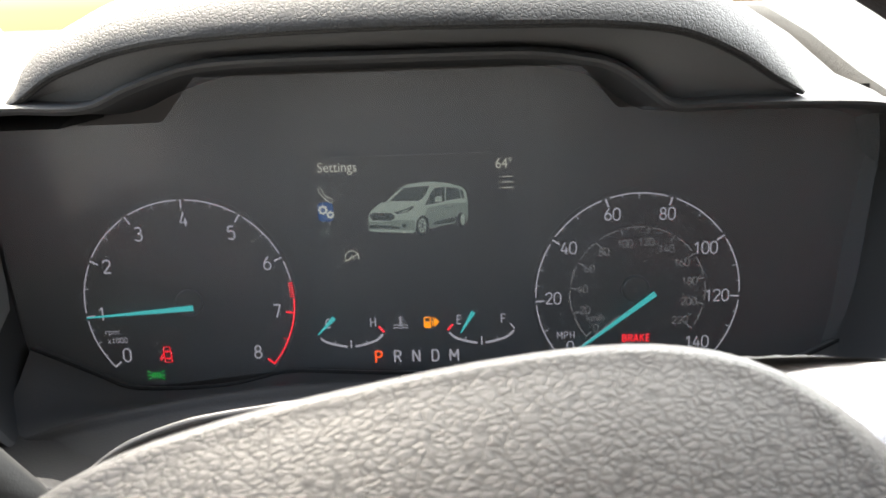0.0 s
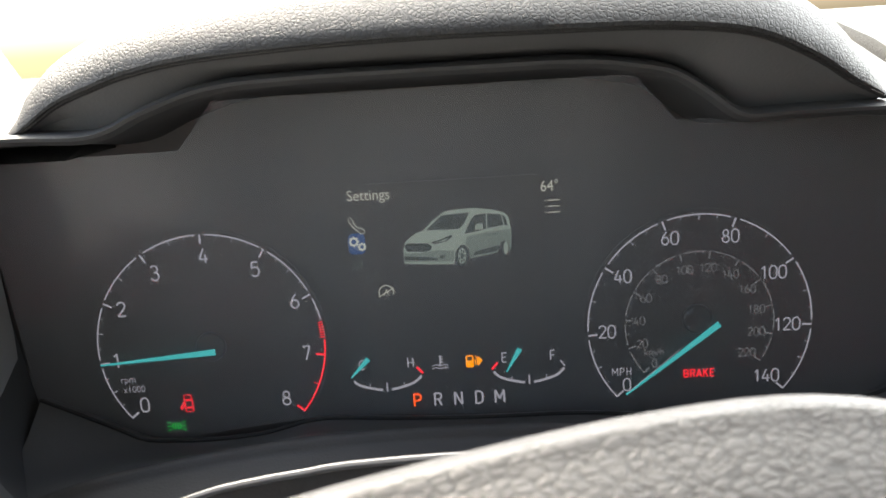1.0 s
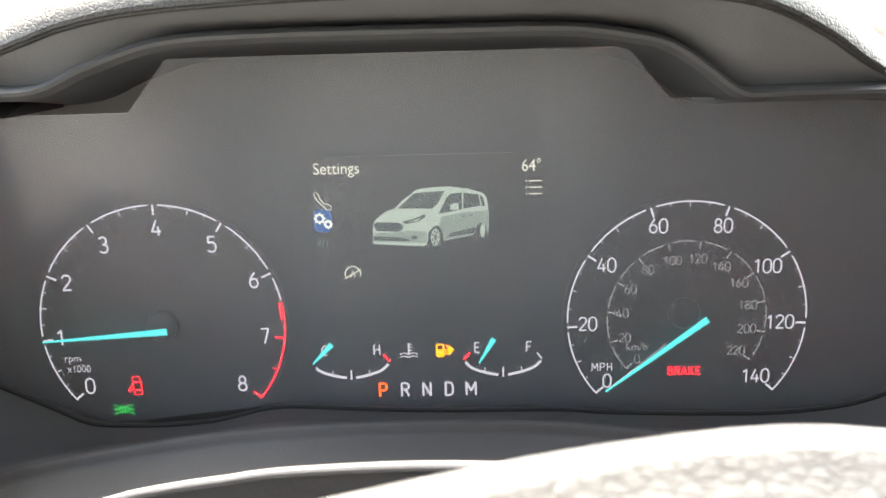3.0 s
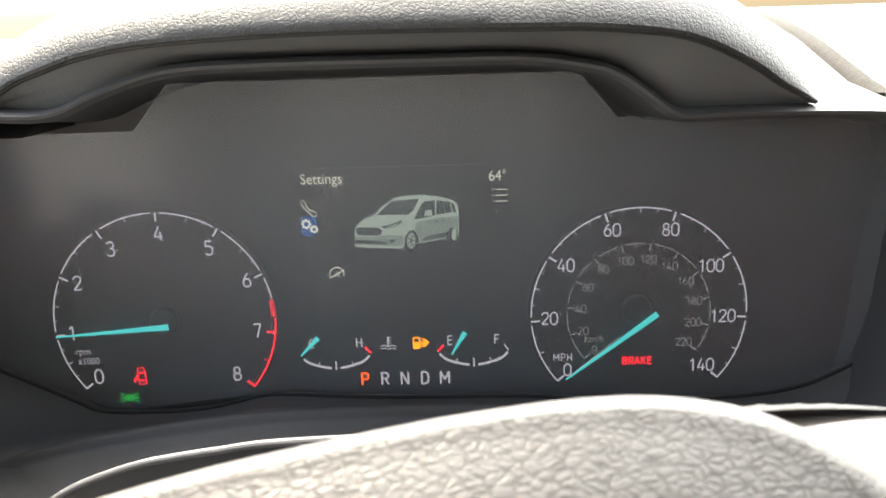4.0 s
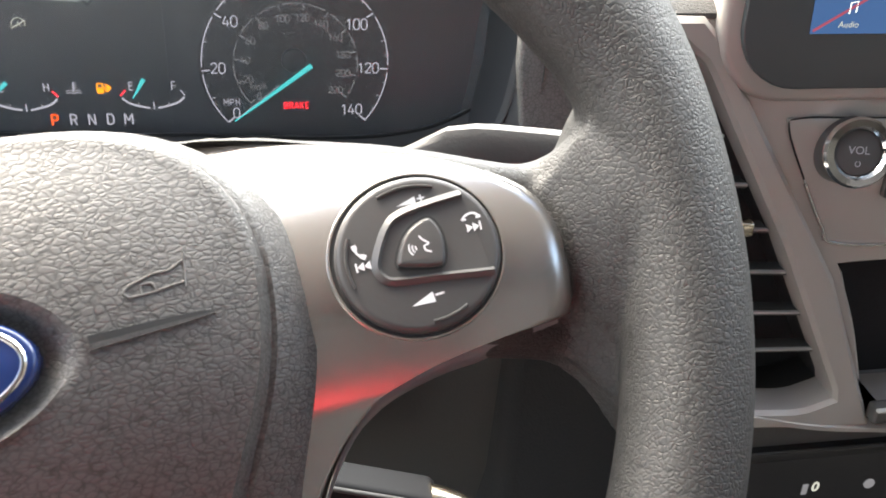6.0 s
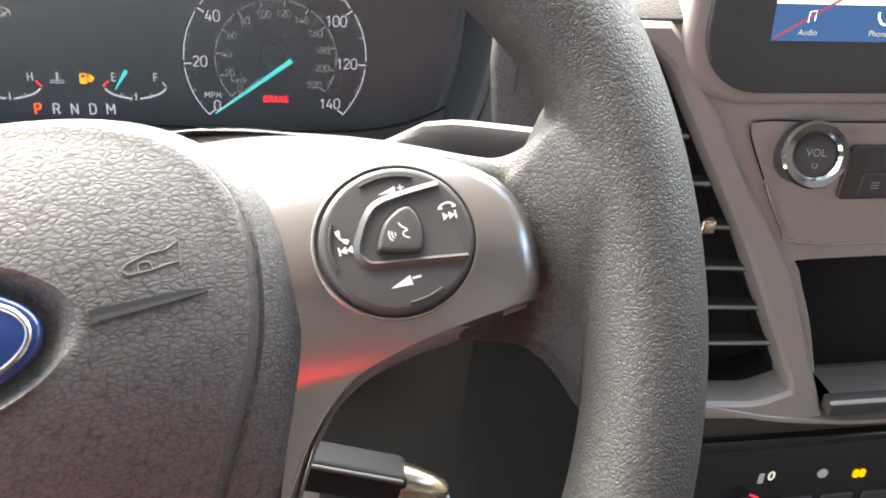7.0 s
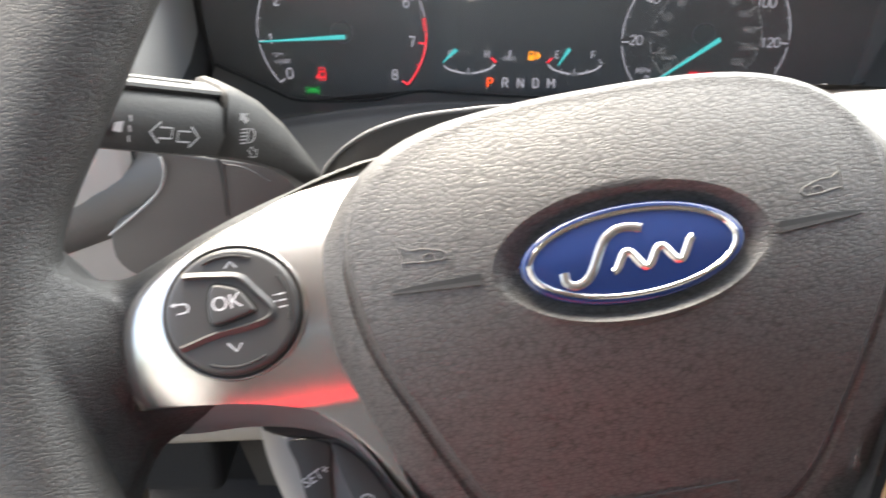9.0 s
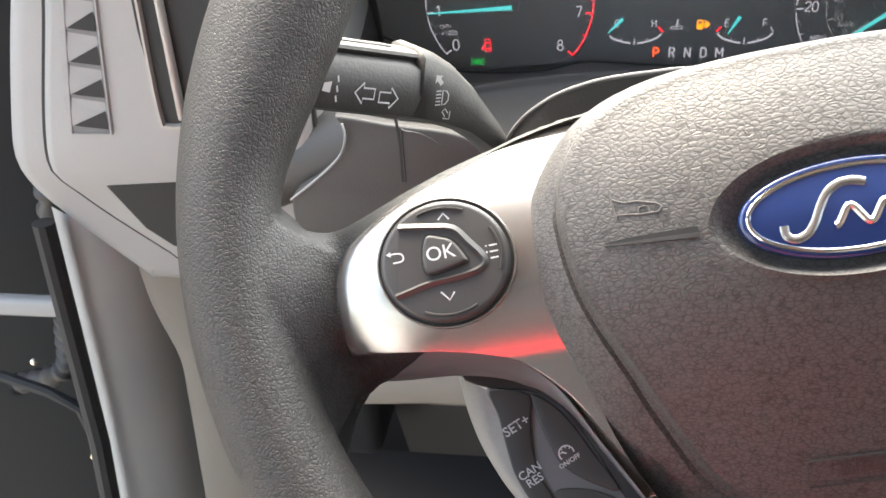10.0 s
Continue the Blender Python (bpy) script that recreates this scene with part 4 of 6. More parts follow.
def wheel_cover(wheel):
    rings = []
    ang = [math.atan2(y - EMB[1], x) for x, y in COVER]
    hole = []
    for a in ang:
        r = 1 / math.sqrt((math.cos(a) / 0.0338) ** 2 + (math.sin(a) / 0.0166) ** 2)
        hole.append((EMB[0] + r * math.cos(a), EMB[1] + r * math.sin(a)))
    rings.append([(x, y, -0.026) for x, y in COVER])
    rings.append([(x, y, -0.010) for x, y in COVER])
    # outer facet from the edge (1) to the crease (0), then the dome in to the badge
    steps = [(1, k) for k in (1.0, 0.93, 0.8, 0.6, 0.4, 0.2, 0.09, 0.04)] + [(0, k) for k in (1.0, 0.985, 0.965, 0.93, 0.85, 0.75, 0.65, 0.55, 0.44, 0.33, 0.22, 0.12, 0.05, 0.015)]
    for outer, k in steps:
        ring = []
        for (x, y), (hx, hy) in zip(COVER, hole):
            c = float(np.interp(y, (-0.099, -0.06, -0.02, -0.004, 0.009, 0.020, 0.03), (0.80, 0.76, 0.77, 0.78, 0.83, 0.88, 0.90)))
            f = c + (1 - c) * k if outer else c * k
            px, py = hx + (x - hx) * f, hy + (y - hy) * f
            z = dome(px, py)
            if outer:
                qx, qy = hx + (x - hx) * c, hy + (y - hy) * c
                fold = float(np.interp(qy, (-0.002, 0.012), (1.0, 0.2)))
                z = dome(qx, qy) - 0.0024 * min(1, k * 12) - 0.0072 * k ** 1.4 - 0.0016 * fold * (k < 0.05) - 0.0009 * fold * (k == 0.09)
            elif k > 0.95:
                fold = float(np.interp(py, (-0.002, 0.012), (1.0, 0.2)))
                z += 0.0003 - 0.0026 * fold * (k == 1.0) - 0.0012 * fold * (k == 0.985)
            ring.append((px, py, z))
        rings.append(ring)
    for sc, z in ((0.97, -0.0010), (0.86, -0.0042), (0.80, -0.0050), (0.70, -0.0052)):
        rings.append([(EMB[0] + (hx - EMB[0]) * sc, EMB[1] + (hy - EMB[1]) * sc, dome(hx * sc, EMB[1]) + z) for hx, hy in hole])
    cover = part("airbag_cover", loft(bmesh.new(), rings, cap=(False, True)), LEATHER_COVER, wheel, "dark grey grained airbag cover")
    # badge: blue oval in a silver ring, with a plain silver wave
    zb = 0.0150
    part("badge_base", slab(bmesh.new(), arc(*EMB, 0.0274, 0, 354, 59, ry=0.0121), zb - 0.004, zb + 0.0016, 0.0012), BLUE, cover, "glossy dark blue oval badge")
    part("badge_ring", stroke(bmesh.new(), arc(*EMB, 0.0252, 0, 354, 59, ry=0.0101), 0.0013, zb + 0.0015, closed=True, tall=0.0004), CHROME, cover, "silver ring")
    wave = spline([(-0.0172, -0.0022), (-0.0170, -0.0046), (-0.0150, -0.0058), (-0.0122, -0.0050), (-0.0100, -0.0024), (-0.0082, 0.0010), (-0.0060, 0.0042), (-0.0030, 0.0060), (0.0002, 0.0062), (0.0030, 0.0054)], 6, False)
    part("badge_emblem", stroke(bmesh.new(), [(x + EMB[0], y + EMB[1]) for x, y in wave], 0.0021, zb + 0.0016, tall=0.0004), SATIN, cover, "plain silver swirl")
    wave = [(-0.0055 + 0.0205 * k / 48, -0.0018 + 0.0022 * math.sin(5.0 * math.pi * k / 48 - 1.6) + 0.0030 * max(0.0, k / 48 - 0.7)) for k in range(49)]
    part("badge_emblem", stroke(bmesh.new(), [(x + EMB[0], y + EMB[1]) for x, y in wave], 0.0018, zb + 0.0016, tall=0.0004), SATIN, cover, "plain silver wave")
    # finger slots either side, laid flat with depth painted dark, horn marks above them
    for sx in (-1, 1):
        bm, floor_bm = bmesh.new(), bmesh.new()
        n = 12
        for k in range(n):
            xa, xb = 0.0366 + 0.0228 * k / n, 0.0366 + 0.0228 * (k + 1) / n
            def hw(x):
                return 0.0012 * (1 - ((x - 0.0366) / 0.0228)) ** 0.4 + 0.00012

            def mid(x):
                return -0.0058 + 0.0009 * (x - 0.0366) / 0.0228
            q = [(xa, mid(xa) - hw(xa)), (xb, mid(xb) - hw(xb)), (xb, mid(xb) + hw(xb)), (xa, mid(xa) + hw(xa))]
            bm.faces.new([bm.verts.new((sx * x, y, dome(x, y) + 0.00035)) for x, y in q])
            q = [(xa, mid(xa) - hw(xa) * 0.92), (xb, mid(xb) - hw(xb) * 0.92), (xb, mid(xb) - hw(xb) * 0.15), (xa, mid(xa) - hw(xa) * 0.15)]
            floor_bm.faces.new([floor_bm.verts.new((sx * x, y, dome(x, y) + 0.00055)) for x, y in q])
        part("finger_slot", bm, RUBBER, cover, "flat dark strip painted as the slot's shaded depth", smooth=0)
        part("slot_floor", floor_bm, STALK, cover, smooth=0)
        rim = [(sx * (0.0366 + 0.0228 * k / n), -0.0058 + 0.0009 * k / n - 0.0011 * (1 - k / n) ** 0.8 - 0.0003) for k in range(n + 1)]
        bm = stroke(bmesh.new(), rim, 0.0005, 0.0, tall=0.0004)
        for v in bm.verts:
            v.co.z += dome(v.co.x, v.co.y)
        part("slot_edge", bm, LEATHER_COVER, cover)
        bm = bmesh.new()
        stroke(bm, [(0.0552, 0.0008), (0.0560, 0.0074)], 0.00042, tall=0.00028)
        stroke(bm, [(0.0452, 0.0030), (0.0496, 0.0044), (0.0530, 0.0046), (0.0557, 0.0060)], 0.00042, tall=0.00028)
        stroke(bm, [(0.0450, 0.0008), (0.0496, 0.0010), (0.0530, 0.0016), (0.0553, 0.0018)], 0.00042, tall=0.00028)
        stroke(bm, spline([(0.0452, 0.0030), (0.0442, 0.0019), (0.0450, 0.0008)], 5, False), 0.00042, tall=0.00028)
        stroke(bm, spline([(0.0472, 0.0009), (0.0474, 0.0026), (0.0494, 0.0027), (0.0498, 0.0010)], 4, False), 0.00034, tall=0.00028)
        for v in bm.verts:
            v.co.x *= sx
            v.co.z += dome(v.co.x, v.co.y)
        part("horn_mark", bm, HORN, cover, "embossed horn symbol")
    t = lettering("AIRBAG", 0.0066, BUTTON, cover, pose(0.0, -0.0665, 0.0), "airbag_mark")
    t.matrix_basis = Matrix.Translation((0.0012, -0.0697, dome(0, -0.0697) + 0.0008)) @ pose(0, 0, 0, 30, 0, 0)
    bm = stroke(bmesh.new(), rrect(0, 0, 0.0370, 0.0082, 0.0006, 2), 0.0004, closed=True, tall=0.0004)
    f = part("airbag_frame", bm, STALK, cover)
    f.matrix_basis = Matrix.Translation((0.0012, -0.0697, dome(0, -0.0697) + 0.0006)) @ pose(0, 0, 0, 30, 0, 0)


SPOKE_IN = [(-0.0480, 0.0325), (-0.0595, 0.0262), (-0.0668, 0.0175), (-0.0712, 0.0041), (-0.0710, -0.0112), (-0.0672, -0.0258), (-0.0605, -0.0480), (-0.0520, -0.0700)]
SPOKE_OUT = [(-0.0490, 0.0340), (-0.0620, 0.0343), (-0.0827, 0.0297), (-0.0975, 0.0236), (-0.1108, 0.0188), (-0.1238, 0.0120), (-0.1308, 0.0062), (-0.1343, -0.0010), (-0.1356, -0.0120), (-0.1354, -0.0195), (-0.1335, -0.0226), (-0.1200, -0.0236), (-0.1045, -0.0252), (-0.0900, -0.0286),
             (-0.0765, -0.0400), (-0.0672, -0.0560), (-0.0575, -0.0725)]



def spoke_height(x, y, bow=6.0):
    return -0.0020 - bow * max(0.0, abs(x) - 0.100) ** 2 - (11.0 * (y + 0.002) ** 2 if y > -0.03 else 0.0086 + 0.20 * (-0.03 - y))


def spoke_trim(wheel, sx):
    a, b = resample(spline(SPOKE_IN, 6, False), 49), resample(spline(SPOKE_OUT, 6, False), 49)
    rows = []
    for (xa, ya), (xb, yb) in zip(a, b):
        row = [(xa, ya, -0.012)]
        for f in (0.0, 0.04, 0.12, 0.25, 0.4, 0.55, 0.7, 0.78, 0.84, 0.89, 0.93, 0.97, 1.0):
            x, y = xa + (xb - xa) * f, ya + (yb - ya) * f
            w = math.hypot(xb - xa, yb - ya)
            low = min(1.0, max(0.0, (-0.008 - yb) / 0.012))
            e = max(0.0, 1 - (1 - f) * w / (0.0022 + 0.0012 * low))
            z = spoke_height(x, y, 6.0 if sx < 0 else 2.5) - (0.0012 + 0.0010 * low) * e ** 2
            row.append((x, y, z))
        row.append((xb, yb, -0.013))
        rows.append([(-sx * x, y, z) for x, y, z in row])
    part("spoke_trim", loft(bmesh.new(), rows, closed=False), SATIN, wheel, "satin silver spoke trim", smooth=50)


POCKETS = {1: [(0.0145, 0.0114), (0.0121, 0.0108), (0.0052, 0.0103), (-0.0018, 0.0093), (-0.0050, 0.0073), (-0.0079, 0.0026), (-0.0092, -0.0011), (-0.0084, -0.0032), (-0.0064, -0.0046), (0.0014, -0.0056), (0.0126, -0.0072), (0.0155, -0.0076)],
           -1: [(-0.0140, 0.0114), (-0.0100, 0.0112), (-0.0025, 0.0101), (0.0034, 0.0087), (0.0067, 0.0046), (0.0106, -0.0010), (0.0093, -0.0034), (0.0046, -0.0046), (-0.0047, -0.0056), (-0.0110, -0.0072), (-0.0150, -0.0082)]}
MIDDLE_KEYS = {1: [(0.0038, 0.0071), (0.0007, 0.0066), (-0.0026, 0.0040), (-0.0050, -0.0008), (-0.0044, -0.0020), (-0.0010, -0.0030), (0.0031, -0.0038), (0.0045, -0.0033), (0.0054, -0.0003), (0.0054, 0.0037)],
               -1: [(-0.0038, 0.0076), (0.0002, 0.0068), (0.0031, 0.0051), (0.0061, 0.0000), (0.0060, -0.0011), (0.0020, -0.0023), (-0.0035, -0.0033), (-0.0053, -0.0020), (-0.0054, 0.0026)]}


def button_pad(wheel, sx):
    cx, cy, R = (0.1018, -0.0026, 0.0176) if sx > 0 else (-0.1013, -0.0017, 0.0176)
    hold = part("button_pad", slab(bmesh.new(), arc(0, 0, R, 0, 354, 59), -0.010, 0.0020, 0.0016, 4), BUTTON, wheel, "round black control pad", m=pose(cx, cy, 0.0, -1, 0, 0) @ Matrix.Diagonal((1, 0.935, 1, 1)))
    part("pad_gap", slab(bmesh.new(), arc(0, 0, R + 0.0007, 0, 354, 59), -0.012, -0.0010), RUBBER, hold, "thin dark gap")
    part("pad_ring", stroke(bmesh.new(), arc(0, 0, R + 0.0011, 0, 354, 59), 0.0010, -0.0016, closed=True, tall=0.0009), SATIN, hold, "raised silver lip")
    # the pocket for the middle key: a moulded bank round it that runs out to the pad's edge
    line = resample(spline(POCKETS[sx], 6, False), 60)
    line = [q for q in line if math.hypot(*q) < R * 0.93]
    outer, inner = inset_open(line, 0.0009 * sx), inset_open(line, -0.0013 * sx)
    bank = [[(*o, 0.0019), (*p, 0.0030), (*q, 0.0022)] for o, p, q in zip(outer, line, inner)]
    part("pocket_bank", loft(bmesh.new(), bank, closed=False), BUTTON, hold, "moulded bank round the middle key", smooth=50)
    part("pocket", flat(bmesh.new(), inner, 0.00215), BUTTON, hold, "smooth pocket floor", smooth=0)
    key = resample(spline(MIDDLE_KEYS[sx], 5), 48, True)
    part("key_gap", slab(bmesh.new(), inset2(key, -0.0006), 0.0019, 0.0024), RUBBER, hold)
    part("middle_key", slab(bmesh.new(), key, 0.0015, 0.0036, 0.0009, 4), BUTTON, hold, "raised middle key")
    for a0, a1 in ((66, 112), (154, 196), (-92, -62)) if sx > 0 else ((64, 112), (-17, 30), (-117, -62)):
        part("touch_ridge", stroke(bmesh.new(), arc(0, 0, R * 0.87, a0, a1, 12), 0.0008, 0.0019, tall=0.0007), BUTTON, hold, "raised finger ridge")
    Z = 0.00206
    if sx < 0:
        lettering("OK", 0.0058, INK, hold, pose(-0.0005, 0.0022, 0.00365, 0, 0, 3), "key_text", squeeze=0.95)
        part("up_mark", stroke(bmesh.new(), [(-0.0002, 0.0120), (0.0014, 0.0137), (0.0028, 0.0118)], 0.00045, Z), INK, hold, smooth=0)
        part("down_mark", stroke(bmesh.new(), [(-0.0020, -0.0086), (0.0001, -0.0112), (0.0016, -0.0091)], 0.00045, Z), INK, hold, smooth=0)
        bm = stroke(bmesh.new(), spline([(-0.0146, 0.0042), (-0.0124, 0.0042), (-0.0112, 0.0038), (-0.0108, 0.0028), (-0.0114, 0.0018), (-0.0138, 0.0016)], 4, False), 0.00045, Z + 0.0002)
        flat(bm, [(-0.0154, 0.0042), (-0.0142, 0.0050), (-0.0142, 0.0034)], Z + 0.0002)
        part("back_mark", bm, INK, hold, smooth=0)
        bm = bmesh.new()
        for d in (0.0018, 0.0, -0.0018):
            stroke(bm, [(0.0124, d + 0.0006), (0.0146, d + 0.0007)], 0.00045, Z), stroke(bm, [(0.0114, d + 0.0006), (0.0118, d + 0.0006)], 0.00045, Z)
        part("list_mark", bm, INK, hold, smooth=0)
    else:
        bm = flat(bmesh.new(), [(-0.0022, 0.0114), (0.0020, 0.0128), (0.0020, 0.0112)], Z)
        stroke(bm, [(0.0024, 0.0121), (0.0040, 0.0121)], 0.0004, Z), stroke(bm, [(0.0032, 0.0113), (0.0032, 0.0129)], 0.0004, Z + 0.00003)
        part("volume_up_mark", bm, INK, hold, smooth=0)
        bm = flat(bmesh.new(), [(-0.0042, -0.0111), (0.0007, -0.0089), (0.0009, -0.0113)], Z)
        stroke(bm, [(0.0011, -0.0098), (0.0031, -0.0097)], 0.0005, Z)
        part("volume_down_mark", bm, INK, hold, smooth=0)
        for nm, x, y, d in (("previous_mark", -0.0118, 0.0000, -1), ("next_mark", 0.0125, 0.0030, 1)):
            bm = bmesh.new()
            for q in (0, 1):
                o = x + d * (q * 0.0014 - 0.0014)
                flat(bm, [(o, y - 0.0010), (o + d * 0.0014, y), (o, y + 0.0010)], Z + 0.0002)
            stroke(bm, [(x + d * 0.0016, y - 0.0010), (x + d * 0.0016, y + 0.0010)], 0.0004, Z + 0.0002)
            hand = [(x - 0.0012, y + 0.0050), (x - 0.0008, y + 0.0030), (x + 0.0008, y + 0.0018)] if d < 0 else [(x - 0.0016, y + 0.0018), (x - 0.0014, y + 0.0027), (x + 0.0002, y + 0.0032), (x + 0.0014, y + 0.0027), (x + 0.0016, y + 0.0018)]
            hand = spline(hand, 4, False)
            wide = [0.0011 if k < 3 or k > len(hand) - 4 else 0.0005 for k in range(len(hand))]
            stroke(bm, hand, wide, Z + 0.0002)
            part(nm, bm, INK, hold, smooth=0)
        bm = bmesh.new()
        for r in (0.0007, 0.0014, 0.0021):
            stroke(bm, arc(0.0000, 0.0012, r, 150, 225, 6), 0.00032, 0.00365)
        stroke(bm, spline([(0.0006, 0.0037), (0.0010, 0.0028), (0.0022, 0.0016), (0.0012, 0.0012), (0.0013, 0.0002), (0.0024, -0.0004)], 4, False), 0.00036, 0.00365)
        part("voice_mark", bm, INK, hold, smooth=0)


def wheel():
    w = thing("steering_wheel", "dark leather steering wheel with silver spokes, turned slightly anticlockwise", "steering wheel", WHEEL)
    # rim: oval section, swelling into thumb rests above the spokes; leather webs run out to it from under the trims
    rings = []
    n = 180
    for k in range(n):
        a = 2 * math.pi * k / n
        deg = math.degrees(a)
        side = deg if deg <= 180 else deg - 360
        side = side if side < 90 else 180 - side
        side = side if side > -90 else -180 - side
        r_in = float(np.interp(side, (-90, 0, 6, 9, 12, 18, 25, 32, 45, 60, 90), (0.1485, 0.1485, 0.1480, 0.1468, 0.1444, 0.1400, 0.1370, 0.1368, 0.1390, 0.1425, 0.1455)))
        r_out = 0.1778
        rc, ha = (r_in + r_out) / 2, (r_out - r_in) / 2
        ring = []
        for j in range(24):
            b = 2 * math.pi * j / 24
            cr, cz = math.cos(b), math.sin(b)
            ring.append(((rc + ha * cr) * math.cos(a), 0.008 + (rc + ha * cr) * math.sin(a), -0.0065 + 0.0150 * cz * (1 - 0.10 * cr)))
        rings.append(ring)
    rings.append(rings[0])
    bm = loft(bmesh.new(), rings, cap=(False, False))
    bmesh.ops.remove_doubles(bm, verts=bm.verts, dist=1e-6)
    edge = spline([(0.0300, 0.0335), (0.0545, 0.0385), (0.0725, 0.0362), (0.0860, 0.0322), (0.1000, 0.0276), (0.1140, 0.0222), (0.1269, 0.0172), (0.1369, 0.0148), (0.1442, 0.0165), (0.1500, 0.0235), (0.1600, 0.0300), (0.1660, 0.0000),
                   (0.1580, -0.0420), (0.1470, -0.0590), (0.1405, -0.0500), (0.1385, -0.0440), (0.1350, -0.0375), (0.1297, -0.0322), (0.1220, -0.0295), (0.1120, -0.0262), (0.1000, -0.0200), (0.0800, -0.0050), (0.0450, 0.0120)], 5)

    def web_top(x, y):
        sink = float(np.interp(x, (0.0, 0.1340, 0.1385, 0.16), (0.0030, 0.0030, 0.0002, 0.0)))
        rise = max(0.0, x - 0.1365)
        return spoke_height(min(x, 0.1385), y) - sink + 0.0240 * (1 - math.exp(-rise / 0.016))
    edge = resample(edge, 130, True)
    for sx in (-1, 1):
        rows = []
        for d, drop in ((0.0, None), (0.0, 0.0060), (0.0012, 0.0030), (0.0028, 0.0012), (0.0050, 0.0002), (0.0075, 0.0)):
            rows.append([(sx * x, y, -0.026 if drop is None else max(-0.024, web_top(x, y) - drop)) for x, y in inset2(edge, d)])
        inner = inset2(edge, 0.0075)
        for k in (0.85, 0.7, 0.55, 0.4, 0.25, 0.1):
            ring = [(0.118 + (x - 0.118) * k, -0.006 + (y + 0.006) * k) for x, y in inner]
            rows.append([(sx * x, y, max(-0.024, web_top(x, y))) for x, y in ring])
        loft(bm, rows)
    bmesh.ops.recalc_face_normals(bm, faces=bm.faces)
    skin = new("rim", finish(bm, "rim", LEATHER_WHEEL, 0))
    mod = skin.modifiers.new("one skin", "REMESH")
    mod.mode, mod.voxel_size = "VOXEL", 0.0011
    mod = skin.modifiers.new("fillet", "SMOOTH")
    mod.factor, mod.iterations = 0.5, 9
    bpy.context.view_layer.update()
    me = bpy.data.meshes.new_from_object(skin.evaluated_get(bpy.context.evaluated_depsgraph_get()))
    bpy.data.objects.remove(skin)
    me.shade_smooth()
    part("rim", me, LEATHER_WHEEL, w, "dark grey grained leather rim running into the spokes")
    for sx in (-1, 1):
        spoke_trim(w, sx)
        button_pad(w, sx)
        # smooth return under the silver trim
        low = resample(spline([(-0.1320, -0.0236), (-0.1200, -0.0248), (-0.1027, -0.0258), (-0.0870, -0.0305), (-0.0770, -0.0410), (-0.0680, -0.0570), (-0.0585, -0.0735)], 6, False), 30)
        rows = []
        for x, y in low:
            d = (0.0066 if sx < 0 else 0.0030) * min(1.0, max(0.25, (abs(x) - 0.066) / 0.02)) * (1.0 if sx < 0 else min(1.0, max(0.05, (0.1325 - abs(x)) / 0.02)))
            z = spoke_height(x, y, 6.0 if sx < 0 else 2.5) - 0.0048
            rows.append([(-sx * x, y + 0.0012, z), (-sx * x, y - 0.0002, z - 0.0008), (-sx * x * 1.002, y - 0.55 * d, z - 0.0045), (-sx * x * 1.005, y - d, z - 0.0095), (-sx * x * 1.005, y - d + 0.0006, z - 0.0125), (-sx * x, y + 0.004, z - 0.016)])
        if sx < 0:
            # faint strokes painted as the cruise key lettering mirrored in this edge
            bm = bmesh.new()
            for q in range(4):
                o = -0.0890 + 0.0023 * q
                for dx in (0.0, 0.0011):
                    bm.faces.new([bm.verts.new((o + dx + ax, ay - 0.0255 - 0.0010 * q, spoke_height(o, -0.030) - 0.0062 + (ay + 0.0012) * 0.6)) for ax, ay in ((0, -0.0030), (0.0003, -0.0030), (0.0006, -0.0012), (0.0003, -0.0012))])
            part("text_reflection", bm, INK, w, "faint strokes painted as the mirrored key lettering", smooth=0)
        part("spoke_return", loft(bmesh.new(), rows, closed=False), RETURN, w, "smooth dark grey edge under the trim", smooth=50)
    wheel_cover(w)
    # lower spoke and hub
    bm = slab(bmesh.new(), rrect(0, -0.118, 0.075, 0.09, 0.012), -0.028, -0.016, 0.004)
    part("lower_spoke", bm, BEZEL, w, "dark lower spoke")
    bm = slab(bmesh.new(), arc(0, -0.02, 0.045, 0, 350, 35), -0.060, -0.018, 0.004)
    part("hub", bm, SHROUD, w)
    # cruise keys under the left spoke: a pale side wall, a black border, and keys parted by a sunk wedge
    side = spline([(-0.1071, -0.0326), (-0.1060, -0.0425), (-0.1035, -0.0529), (-0.0991, -0.0635), (-0.0951, -0.0706), (-0.0890, -0.0800)], 6, False)
    edge = spline([(-0.0983, -0.0374), (-0.0967, -0.0458), (-0.0958, -0.0542), (-0.0945, -0.0624), (-0.0912, -0.0701), (-0.0860, -0.0790)], 6, False)
    rows = []
    for (xa, ya), (xb, yb) in zip(resample(side, 26), resample(edge, 26)):
        rows.append([(xa + 0.006, ya, -0.056), (xa, ya, -0.0375), (xa * 0.93 + xb * 0.07, ya * 0.93 + yb * 0.07, -0.0366), (xa * 0.5 + xb * 0.5, ya * 0.5 + yb * 0.5, -0.0332), (xb, yb, -0.0312), (xb + 0.004, yb, -0.0311)])
    pod = part("cruise_pod", loft(bmesh.new(), rows, closed=False), GREY, w, "grey pod carrying the cruise control keys", smooth=50)
